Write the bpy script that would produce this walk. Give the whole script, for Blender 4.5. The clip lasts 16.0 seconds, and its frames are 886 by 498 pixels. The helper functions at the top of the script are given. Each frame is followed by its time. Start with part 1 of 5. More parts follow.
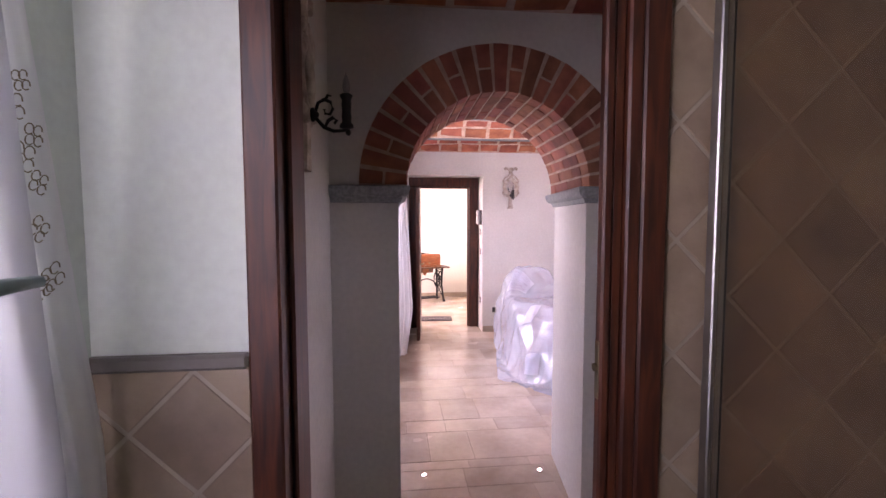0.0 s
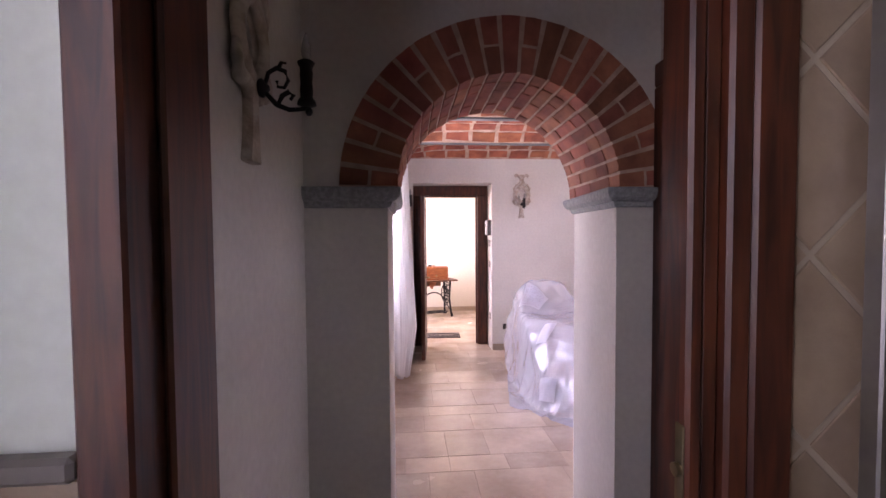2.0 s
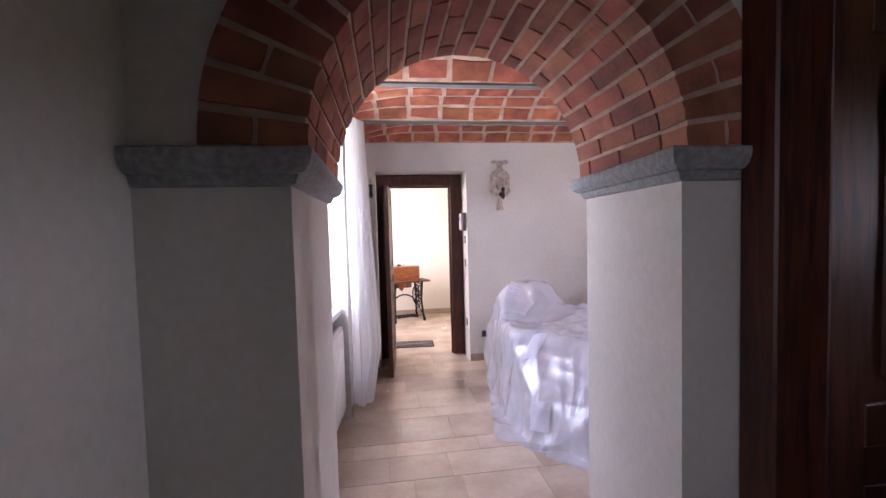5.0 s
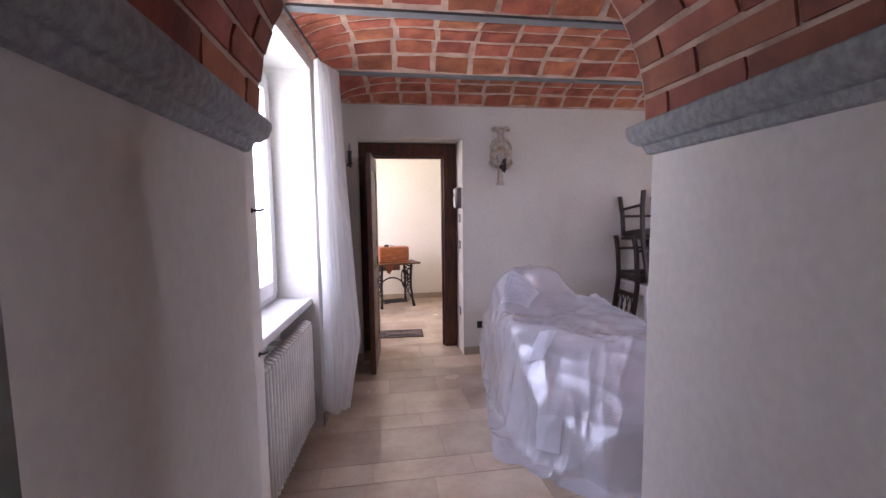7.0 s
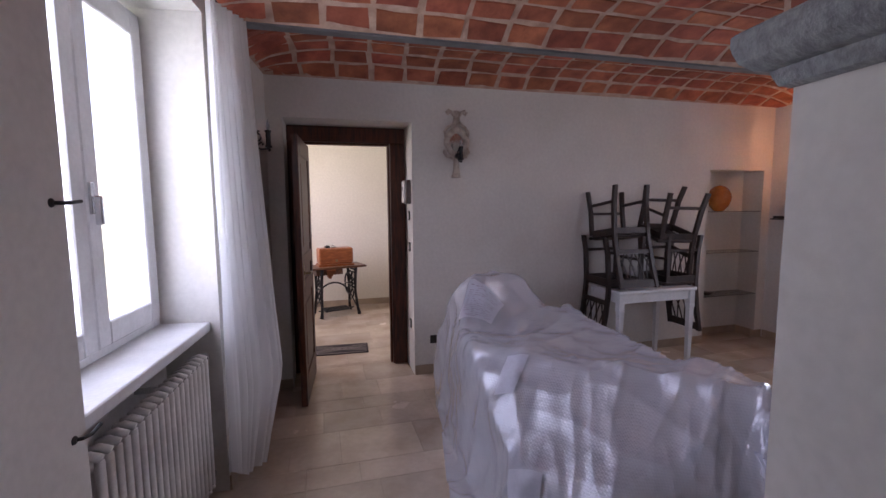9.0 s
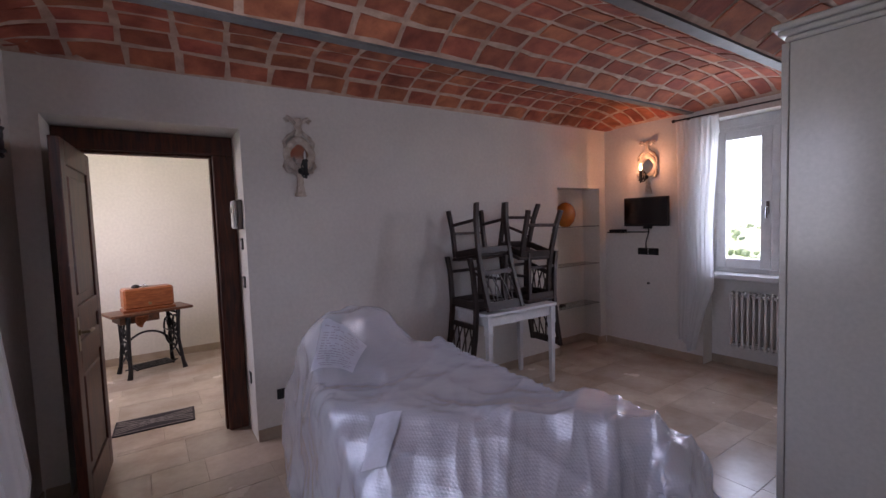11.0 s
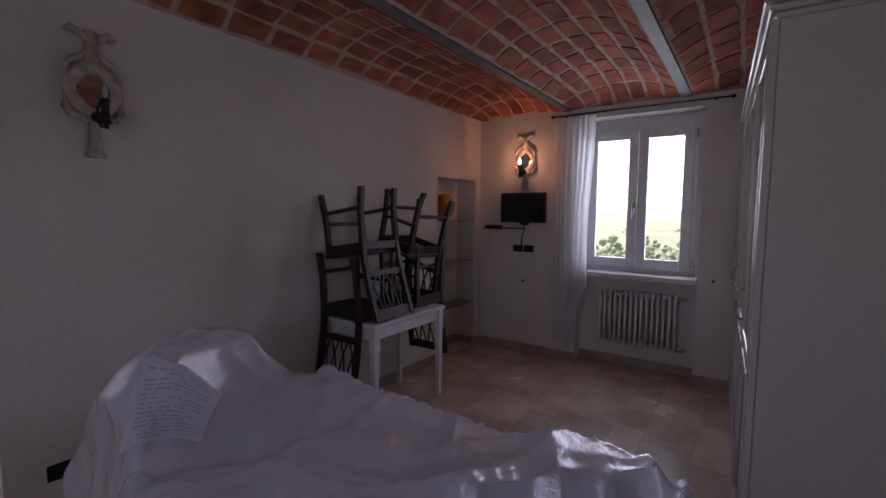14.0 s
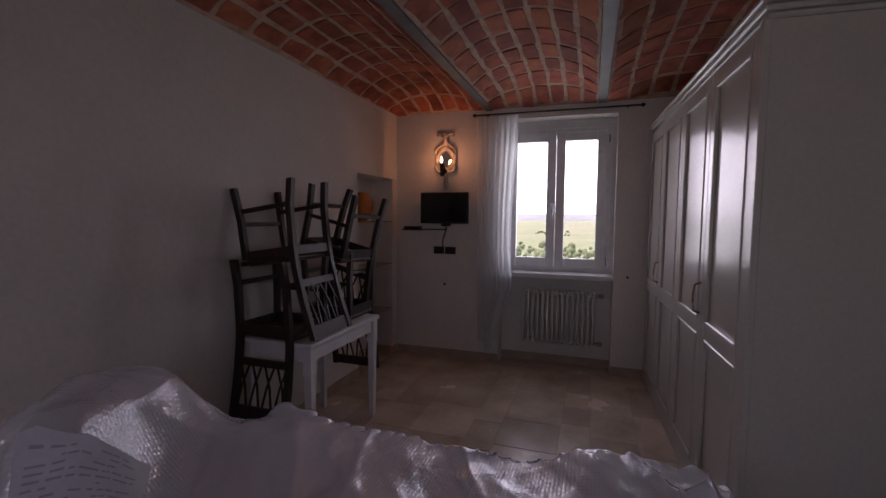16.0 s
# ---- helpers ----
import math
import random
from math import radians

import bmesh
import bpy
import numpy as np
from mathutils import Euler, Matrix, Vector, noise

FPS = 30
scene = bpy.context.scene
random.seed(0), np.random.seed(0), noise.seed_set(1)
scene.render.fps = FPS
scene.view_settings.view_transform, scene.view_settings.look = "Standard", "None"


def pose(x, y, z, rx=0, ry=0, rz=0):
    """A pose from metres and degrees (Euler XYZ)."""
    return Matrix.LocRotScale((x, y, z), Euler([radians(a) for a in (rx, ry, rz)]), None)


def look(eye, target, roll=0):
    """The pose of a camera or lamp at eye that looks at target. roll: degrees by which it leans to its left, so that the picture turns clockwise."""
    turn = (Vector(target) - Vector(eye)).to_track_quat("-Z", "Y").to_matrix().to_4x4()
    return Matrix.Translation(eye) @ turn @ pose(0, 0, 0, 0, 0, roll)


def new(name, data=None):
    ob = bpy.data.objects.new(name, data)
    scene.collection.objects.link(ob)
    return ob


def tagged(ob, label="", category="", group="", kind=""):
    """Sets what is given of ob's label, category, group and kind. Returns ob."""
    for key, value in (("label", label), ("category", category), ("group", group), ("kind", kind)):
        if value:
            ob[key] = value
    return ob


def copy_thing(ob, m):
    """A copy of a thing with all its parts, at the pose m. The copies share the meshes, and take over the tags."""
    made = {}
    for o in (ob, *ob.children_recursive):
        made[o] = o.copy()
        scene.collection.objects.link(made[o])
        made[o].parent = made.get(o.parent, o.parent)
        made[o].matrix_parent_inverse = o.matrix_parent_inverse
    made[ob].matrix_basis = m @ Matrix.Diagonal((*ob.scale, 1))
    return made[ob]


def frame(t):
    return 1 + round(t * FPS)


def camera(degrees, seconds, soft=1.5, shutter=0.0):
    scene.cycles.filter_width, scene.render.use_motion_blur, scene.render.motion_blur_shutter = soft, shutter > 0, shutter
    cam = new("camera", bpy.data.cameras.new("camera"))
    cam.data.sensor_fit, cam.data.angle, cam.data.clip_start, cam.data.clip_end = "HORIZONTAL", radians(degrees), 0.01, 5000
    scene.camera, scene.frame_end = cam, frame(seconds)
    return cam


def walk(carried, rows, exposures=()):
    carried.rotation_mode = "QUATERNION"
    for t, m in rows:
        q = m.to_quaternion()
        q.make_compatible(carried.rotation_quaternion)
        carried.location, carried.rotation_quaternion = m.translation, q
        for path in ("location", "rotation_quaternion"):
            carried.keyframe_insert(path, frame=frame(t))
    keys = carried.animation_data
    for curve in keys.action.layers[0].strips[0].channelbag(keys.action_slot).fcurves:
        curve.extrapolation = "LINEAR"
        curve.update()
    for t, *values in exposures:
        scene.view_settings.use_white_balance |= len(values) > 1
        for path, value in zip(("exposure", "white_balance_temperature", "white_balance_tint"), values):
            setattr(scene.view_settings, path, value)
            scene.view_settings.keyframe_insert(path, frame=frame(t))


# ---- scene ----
cam = camera(90.1, 16.0)
PATH = [
    (0, (-0.051, -0.122, 1.592), (0.158, 1.863, 1.463), -0.1),
    (0.5, (-0.042, -0.054, 1.586), (0.171, 1.932, 1.479), -0.1),
    (1, (-0.017, 0.041, 1.59), (0.171, 2.03, 1.497), -0.3),
    (1.5, (0.01, 0.144, 1.588), (0.18, 2.135, 1.499), -0.4),
    (2, (0.033, 0.252, 1.581), (0.197, 2.244, 1.504), -0.4),
    (2.5, (0.052, 0.351, 1.572), (0.211, 2.343, 1.505), -0.4),
    (3, (0.058, 0.49, 1.575), (0.249, 2.48, 1.516), -0.4),
    (3.5, (0.077, 0.611, 1.587), (0.308, 2.597, 1.526), -1.0),
    (4, (0.1, 0.741, 1.597), (0.378, 2.721, 1.526), -1.5),
    (4.2, (0.11, 0.796, 1.596), (0.403, 2.773, 1.52), -1.6),
    (6.5, (0.218, 1.427, 1.547), (0.478, 3.403, 1.38), -1.4),
    (7, (0.245, 1.613, 1.547), (0.56, 3.579, 1.356), -0.7),
    (7.5, (0.255, 1.76, 1.526), (0.616, 3.716, 1.323), -0.7),
    (8, (0.291, 1.912, 1.526), (0.679, 3.862, 1.304), -1.2),
    (8.2, (0.318, 1.99, 1.529), (0.719, 3.937, 1.306), -1.0),
    (10.3, (0.492, 2.559, 1.532), (1.39, 4.34, 1.395), -1.1),
    (10.5, (0.518, 2.603, 1.529), (1.481, 4.351, 1.4), -1.3),
    (11, (0.572, 2.704, 1.535), (1.687, 4.36, 1.411), -2.0),
    (11.5, (0.639, 2.805, 1.526), (1.864, 4.381, 1.404), -2.4),
    (12, (0.682, 2.934, 1.532), (2.02, 4.415, 1.407), -2.3),
    (12.5, (0.702, 3.054, 1.521), (2.115, 4.464, 1.394), -2.0),
    (13, (0.747, 3.162, 1.502), (2.209, 4.52, 1.364), -1.1),
    (13.5, (0.742, 3.355, 1.508), (2.289, 4.613, 1.357), -0.2),
    (14, (0.75, 3.478, 1.512), (2.389, 4.612, 1.346), 0.4),
    (14.5, (0.774, 3.636, 1.502), (2.485, 4.657, 1.324), 0.8),
    (15, (0.783, 3.749, 1.488), (2.544, 4.68, 1.304), 0.8),
    (15.5, (0.793, 3.875, 1.49), (2.614, 4.683, 1.317), 0.5),
    (16, (0.808, 4.029, 1.474), (2.699, 4.666, 1.329), 0.5),
]
walk(cam, [(t, look(eye, target, roll)) for t, eye, target, roll in PATH],
     exposures=[(0, 3.5, 6900, 52), (1, 3.4, 6900, 52), (2, 3.2, 6900, 50), (3, 3.2, 6800, 46), (4.2, 3.1, 6600, 40), (7, 2.3, 6500, 37), (8.2, 1.72, 6450, 37), (10.5, 1.48, 6350, 35), (12.5, 1.0, 6250, 37), (14.5, 0.25, 6550, 41), (16, 0.05, 6950, 42)])

# ---- world, sun, lamps ----
SLANT = 0.10                          # the side wall leans away from the far corner
SIDE = pose(0, 6.03, 0, rz=-5.71)     # along the side wall: x into the room, y towards the far corner
world = bpy.data.worlds.new("sky")
scene.world = world
world.use_nodes = True
wn = world.node_tree
sky = wn.nodes.new("ShaderNodeTexSky")
sky.sky_type = "NISHITA"
sky.sun_disc = False
sky.sun_elevation = radians(52)
sky.sun_rotation = radians(20)
wn.links.new(sky.outputs["Color"], wn.nodes["Background"].inputs["Color"])
wn.nodes["Background"].inputs["Strength"].default_value = 0.15


def lamp(name, kind, power, colour, m, size=0.1, size_y=None, spread=180):
    data = bpy.data.lights.new(name, kind)
    data.energy, data.color = power, colour
    if kind == "AREA":
        data.shape, data.size, data.size_y = "RECTANGLE", size, size_y or size
        data.spread = radians(spread)
    elif kind == "SUN":
        data.angle = radians(0.5)
    else:
        data.shadow_soft_size = size
    ob = new(name, data)
    ob.matrix_world = m
    return ob


lamp("sun", "SUN", 5.0, (1.0, 0.95, 0.87), look((0, 0, 20), (0.4, -16, -2)))
# daylight at the window openings
lamp("daylight_side_window", "AREA", 12, (0.80, 0.92, 1.0), SIDE @ look((-0.46, -1.873, 1.68), (2.5, -0.5, 1.30)), 1.05, 1.4)
lamp("daylight_end_window", "AREA", 12, (0.76, 0.92, 1.0), look((5.60, 4.385, 1.66), (4.0, 4.5, 1.55)), 0.98, 1.35)
lamp("daylight_back_room", "AREA", 17, (1.0, 0.96, 0.88), look((-0.85, 7.75, 1.9), (1.5, 8.1, 1.3)), 1.1, 1.5)
lamp("daylight_bathroom", "AREA", 2.3, (0.88, 0.96, 1.0), look((-0.70, 0.1, 1.6), (0.4, 0.65, 1.4)), 0.8, 1.3, 150)
lamp("sconce_bulb_light", "POINT", 1.7, (1.0, 0.46, 0.19), look((5.005, 5.475, 2.055), (4, 5, 2)), 0.02)


# ---- materials ----
def material(name, colour, rough=0.6, metal=0.0, colour2=None, scale=4.0, fine=60.0, bump=0.1, bump_d=0.003,
             rand=0.0, island=False, spec=0.5, mix=(0.35, 0.65), trans=0.0, coat=0.0):
    """Two-scale noise colour, with fine relief; rand varies pieces by Object Info or by island."""
    m = bpy.data.materials.new(name)
    m.use_nodes = True
    nt = m.node_tree
    b = nt.nodes["Principled BSDF"]
    L, N = nt.links.new, nt.nodes.new
    tc = N("ShaderNodeTexCoord")
    geo = N("ShaderNodeNewGeometry")
    n1, n2 = N("ShaderNodeTexNoise"), N("ShaderNodeTexNoise")
    for n, sc, dt in ((n1, scale, 6), (n2, fine, 4)):
        n.inputs["Scale"].default_value, n.inputs["Detail"].default_value = sc, dt
        L(geo.outputs["Position"], n.inputs["Vector"])
    ramp = N("ShaderNodeValToRGB")
    c2 = colour2 or tuple(c * 0.8 for c in colour)
    ramp.color_ramp.elements[0].position, ramp.color_ramp.elements[1].position = mix
    ramp.color_ramp.elements[0].color, ramp.color_ramp.elements[1].color = (*c2, 1), (*colour, 1)
    L(n1.outputs["Fac"], ramp.inputs["Fac"])
    fin = N("ShaderNodeMix")
    fin.data_type, fin.blend_type = "RGBA", "MULTIPLY"
    fin.inputs["Factor"].default_value = 0.35
    grey = N("ShaderNodeMapRange")
    grey.inputs["To Min"].default_value, grey.inputs["To Max"].default_value = 0.62, 1.25
    L(n2.outputs["Fac"], grey.inputs["Value"])
    L(ramp.outputs["Color"], fin.inputs["A"])
    L(grey.outputs["Result"], fin.inputs["B"])
    out = fin.outputs["Result"]
    if rand:
        hsv = N("ShaderNodeHueSaturation")
        rmap = N("ShaderNodeMapRange")
        rmap.inputs["To Min"].default_value, rmap.inputs["To Max"].default_value = 1 - rand, 1 + rand
        hmap = N("ShaderNodeMapRange")
        hmap.inputs["To Min"].default_value, hmap.inputs["To Max"].default_value = 0.5 - rand * 0.035, 0.5 + rand * 0.035
        if island:
            src = geo.outputs["Random Per Island"]
        else:
            src = N("ShaderNodeObjectInfo").outputs["Random"]
        L(src, rmap.inputs["Value"])
        sq = N("ShaderNodeMath")
        sq.operation = "FRACT"
        mul = N("ShaderNodeMath")
        mul.operation = "MULTIPLY"
        mul.inputs[1].default_value = 7.31
        L(src, mul.inputs[0])
        L(mul.outputs[0], sq.inputs[0])
        L(sq.outputs[0], hmap.inputs["Value"])
        L(rmap.outputs["Result"], hsv.inputs["Value"])
        L(hmap.outputs["Result"], hsv.inputs["Hue"])
        L(out, hsv.inputs["Color"])
        out = hsv.outputs["Color"]
    L(out, b.inputs["Base Color"])
    b.inputs["Metallic"].default_value = metal
    b.inputs["Specular IOR Level"].default_value = spec
    b.inputs["Transmission Weight"].default_value = trans
    b.inputs["Coat Weight"].default_value = coat
    rr = N("ShaderNodeMapRange")
    rr.inputs["To Min"].default_value, rr.inputs["To Max"].default_value = max(0.02, rough - 0.1), min(1, rough + 0.1)
    L(n1.outputs["Fac"], rr.inputs["Value"])
    L(rr.outputs["Result"], b.inputs["Roughness"])
    if bump:
        bp = N("ShaderNodeBump")
        bp.inputs["Strength"].default_value, bp.inputs["Distance"].default_value = bump, bump_d
        add = N("ShaderNodeMath")
        add.operation = "ADD"
        L(n1.outputs["Fac"], add.inputs[0])
        L(n2.outputs["Fac"], add.inputs[1])
        L(add.outputs[0], bp.inputs["Height"])
        L(bp.outputs["Normal"], b.inputs["Normal"])
    return m


def wood(name, dark, light, rough=0.35, stretch=(9, 9, 0.9), bump=0.12):
    """Stained wood with a long grain along one axis."""
    m = bpy.data.materials.new(name)
    m.use_nodes = True
    nt = m.node_tree
    b = nt.nodes["Principled BSDF"]
    L, N = nt.links.new, nt.nodes.new
    geo = N("ShaderNodeNewGeometry")
    mp = N("ShaderNodeMapping")
    mp.inputs["Scale"].default_value = stretch
    L(geo.outputs["Position"], mp.inputs["Vector"])
    n = N("ShaderNodeTexNoise")
    n.inputs["Scale"].default_value, n.inputs["Detail"].default_value, n.inputs["Distortion"].default_value = 5, 8, 0.8
    L(mp.outputs["Vector"], n.inputs["Vector"])
    ramp = N("ShaderNodeValToRGB")
    ramp.color_ramp.elements[0].position, ramp.color_ramp.elements[1].position = 0.35, 0.68
    ramp.color_ramp.elements[0].color, ramp.color_ramp.elements[1].color = (*dark, 1), (*light, 1)
    L(n.outputs["Fac"], ramp.inputs["Fac"])
    L(ramp.outputs["Color"], b.inputs["Base Color"])
    b.inputs["Roughness"].default_value = rough
    bp = N("ShaderNodeBump")
    bp.inputs["Strength"].default_value, bp.inputs["Distance"].default_value = bump, 0.002
    L(n.outputs["Fac"], bp.inputs["Height"])
    L(bp.outputs["Normal"], b.inputs["Normal"])
    return m


def film(name, colour, clear, rough, translucent=0.0, bump=0.0, bubble=0.0, tint=(1, 1, 1), coat=0.0, metal=0.0):
    """Thin sheet: part of the light goes straight through, part is scattered, the rest is skin."""
    m = bpy.data.materials.new(name)
    m.use_nodes = True
    nt = m.node_tree
    b = nt.nodes["Principled BSDF"]
    L, N = nt.links.new, nt.nodes.new
    b.inputs["Base Color"].default_value = (*colour, 1)
    b.inputs["Roughness"].default_value = rough
    b.inputs["Metallic"].default_value = metal
    b.inputs["Coat Weight"].default_value, b.inputs["Coat Roughness"].default_value, b.inputs["Coat IOR"].default_value = coat, 0.16, 1.8
    geo = N("ShaderNodeNewGeometry")
    tr, tl, m1, m2 = N("ShaderNodeBsdfTransparent"), N("ShaderNodeBsdfTranslucent"), N("ShaderNodeMixShader"), N("ShaderNodeMixShader")
    tl.inputs["Color"].default_value = (*colour, 1)
    tr.inputs["Color"].default_value = (*tint, 1)
    m1.inputs["Fac"].default_value, m2.inputs["Fac"].default_value = translucent, clear
    L(b.outputs["BSDF"], m1.inputs[1])
    L(tl.outputs["BSDF"], m1.inputs[2])
    L(m1.outputs["Shader"], m2.inputs[1])
    L(tr.outputs["BSDF"], m2.inputs[2])
    L(m2.outputs["Shader"], nt.nodes["Material Output"].inputs["Surface"])
    if bump or bubble:
        n = N("ShaderNodeTexVoronoi")
        n.inputs["Scale"].default_value = 4.5
        warp = N("ShaderNodeTexNoise")
        warp.inputs["Scale"].default_value, warp.inputs["Detail"].default_value = 5.0, 3
        off = N("ShaderNodeMix")
        off.data_type, off.blend_type = "RGBA", "ADD"
        off.inputs["Factor"].default_value = 0.35
        L(geo.outputs["Position"], warp.inputs["Vector"])
        L(geo.outputs["Position"], off.inputs["A"])
        L(warp.outputs["Color"], off.inputs["B"])
        L(off.outputs["Result"], n.inputs["Vector"])
        v = N("ShaderNodeTexVoronoi")
        v.inputs["Scale"].default_value = 88
        v.inputs["Randomness"].default_value = 0.25
        L(geo.outputs["Position"], v.inputs["Vector"])
        b1, b2 = N("ShaderNodeBump"), N("ShaderNodeBump")
        b1.inputs["Strength"].default_value, b1.inputs["Distance"].default_value = bump, 0.05
        b2.inputs["Strength"].default_value, b2.inputs["Distance"].default_value = bubble, 0.004
        L(n.outputs["Distance"], b1.inputs["Height"])
        L(v.outputs["Distance"], b2.inputs["Height"])
        L(b1.outputs["Normal"], b2.inputs["Normal"])
        L(b2.outputs["Normal"], b.inputs["Normal"])
        L(b2.outputs["Normal"], b.inputs["Coat Normal"])
    return m


def glow(name, colour, strength):
    m = bpy.data.materials.new(name)
    m.use_nodes = True
    b = m.node_tree.nodes["Principled BSDF"]
    b.inputs["Base Color"].default_value = (*colour, 1)
    b.inputs["Emission Color"].default_value = (*colour, 1)
    b.inputs["Emission Strength"].default_value = strength
    return m


PLASTER = material("plaster", (0.70, 0.68, 0.645), 0.85, colour2=(0.63, 0.61, 0.575), scale=1.6, fine=38, bump=0.2, bump_d=0.004)
PLASTER_WARM = material("cream_plaster", (0.78, 0.745, 0.665), 0.85, colour2=(0.73, 0.695, 0.61), scale=1.4, fine=35, bump=0.3, bump_d=0.004)
PLASTER_BATH = material("pale_plaster", (0.68, 0.755, 0.70), 0.7, colour2=(0.64, 0.715, 0.665), scale=2, fine=40, bump=0.2)
BRICK = material("brick", (0.43, 0.15, 0.092), 0.85, colour2=(0.24, 0.078, 0.05), scale=8, fine=55, bump=0.5, bump_d=0.006, rand=0.32)
BRICK_VAULT = material("vault_brick", (0.50, 0.15, 0.078), 0.85, colour2=(0.26, 0.068, 0.038), scale=7, fine=50, bump=0.6, bump_d=0.008, rand=0.24, island=True)
MORTAR = material("mortar", (0.62, 0.45, 0.355), 0.95, colour2=(0.43, 0.285, 0.215), scale=12, fine=80, bump=0.6, bump_d=0.006)
STONE = material("grey_stone", (0.36, 0.38, 0.39), 0.78, colour2=(0.235, 0.25, 0.26), scale=62, fine=190, bump=0.7, bump_d=0.004)
FLOOR_TILE = material("travertine", (0.61, 0.515, 0.42), 0.24, spec=0.7, colour2=(0.45, 0.355, 0.27), scale=2.6, fine=24, bump=0.12, bump_d=0.003, rand=0.12, mix=(0.30, 0.62))
GROUT = material("floor_grout", (0.52, 0.43, 0.335), 0.9, bump=0.3)
BASE_TILE = material("baseboard_tile", (0.44, 0.35, 0.26), 0.5, scale=7, bump=0.15)
BATH_TILE = material("rustic_tile", (0.36, 0.275, 0.195), 0.40, colour2=(0.23, 0.165, 0.115), scale=5, fine=45, bump=0.3, bump_d=0.004, rand=0.16)
BATH_GROUT = material("bath_grout", (0.43, 0.36, 0.28), 0.9, bump=0.3)
DADO = material("dado_stone", (0.16, 0.14, 0.125), 0.4, bump=0.15)
DARKWOOD = wood("walnut_stain", (0.030, 0.008, 0.005), (0.11, 0.028, 0.012), 0.42)
CHAIRWOOD = wood("chair_wood", (0.016, 0.009, 0.007), (0.040, 0.022, 0.016), 0.55)
CASEWOOD = wood("orange_veneer", (0.22, 0.062, 0.02), (0.36, 0.115, 0.04), 0.3, stretch=(1, 9, 9))
TOPWOOD = wood("table_board", (0.08, 0.03, 0.015), (0.17, 0.07, 0.035), 0.35, stretch=(1, 9, 9))
STEEL = material("painted_steel", (0.19, 0.205, 0.215), 0.55, colour2=(0.13, 0.14, 0.15), scale=8, bump=0.1)
SATIN = material("satin_aluminium", (0.42, 0.42, 0.42), 0.38, 1.0, bump=0)
CHROME = material("chrome", (0.75, 0.76, 0.78), 0.12, 1.0, bump=0)
BRASS = material("old_brass", (0.30, 0.24, 0.15), 0.35, 1.0, bump=0.1)
IRON = material("black_iron", (0.016, 0.016, 0.018), 0.5, 0.3, bump=0.2)
LACQUER = material("white_lacquer", (0.50, 0.49, 0.455), 0.22, colour2=(0.48, 0.47, 0.435), scale=2, bump=0.06, bump_d=0.001)
WHITEPAINT = material("white_paint", (0.74, 0.75, 0.76), 0.4, colour2=(0.66, 0.67, 0.68), scale=9, bump=0.15, bump_d=0.001)
RADIATOR = material("radiator_enamel", (0.74, 0.735, 0.71), 0.35, bump=0.04)
DISTRESSED = material("distressed_white", (0.62, 0.56, 0.49), 0.8, colour2=(0.40, 0.33, 0.27), scale=22, fine=90, bump=0.5, bump_d=0.004)
BLACKPLASTIC = material("black_plastic", (0.012, 0.012, 0.013), 0.35, bump=0.05)
SCREEN = material("dark_screen", (0.008, 0.008, 0.010), 0.12, bump=0)
GREYPLASTIC = material("grey_plastic", (0.20, 0.18, 0.165), 0.45, bump=0.05)
PALEPLASTIC = material("pale_plastic", (0.72, 0.71, 0.69), 0.4, bump=0.03)
AMBER = material("amber_glaze", (0.58, 0.20, 0.03), 0.15, colour2=(0.42, 0.12, 0.02), scale=9, bump=0.05, coat=0.5)
SEAT = material("woven_seat", (0.20, 0.16, 0.12), 0.85, colour2=(0.12, 0.09, 0.065), scale=30, fine=160, bump=0.5)
RUG_DARK = material("rug_dark", (0.045, 0.036, 0.040), 0.95, scale=60, fine=200, bump=0.6)
RUG_LIGHT = material("rug_pale", (0.26, 0.225, 0.21), 0.95, scale=60, fine=200, bump=0.6)
MIRROR = material("mirror_glass", (0.85, 0.86, 0.86), 0.03, 1.0, bump=0)
PAPER = material("paper", (0.56, 0.58, 0.67), 0.6, bump=0.1)
PRINT = material("grey_print", (0.38, 0.36, 0.44), 0.7, bump=0)
# Field, hedge and hill colours are lifted: outdoor haze and glare are painted in.
GREENS = material("field_green", (0.31, 0.40, 0.19), 0.9, colour2=(0.42, 0.44, 0.28), scale=0.05, fine=2, bump=0)
HEDGE = material("hedge_leaves", (0.32, 0.40, 0.21), 0.8, colour2=(0.26, 0.34, 0.16), scale=2, fine=20, bump=0)
DISTANT = material("hazed_hills", (0.40, 0.46, 0.47), 1.0, scale=0.01, fine=0.2, bump=0)
CURTAIN = film("white_voile", (0.88, 0.89, 0.90), 0.10, 0.9, 0.58)
SHEER = film("grey_sheer", (0.52, 0.53, 0.56), 0.12, 0.9, 0.35)
PLASTIC = film("bubble_wrap", (0.79, 0.84, 0.97), 0.40, 0.24, 0.09, 0.18, 0.50, coat=0.8, metal=0.20)
UPHOLSTERY = material("pale_upholstery", (0.50, 0.46, 0.44), 0.9, colour2=(0.42, 0.38, 0.36), scale=6, fine=90, bump=0.3)
GLASS = film("window_glass", (1, 1, 1), 0.94, 0.03)
SHELFGLASS = film("shelf_glass", (0.30, 0.42, 0.38), 0.55, 0.05)
SHOWERGLASS = film("shower_glass", (0.30, 0.27, 0.24), 0.93, 0.04, tint=(0.78, 0.69, 0.60))
SKYGLOW = glow("bright_haze", (0.86, 0.94, 1.0), 3.6)
BULB = glow("lit_bulb", (1.0, 0.60, 0.30), 9)
FLOORLED = glow("floor_led", (1.0, 0.98, 0.92), 2.5)
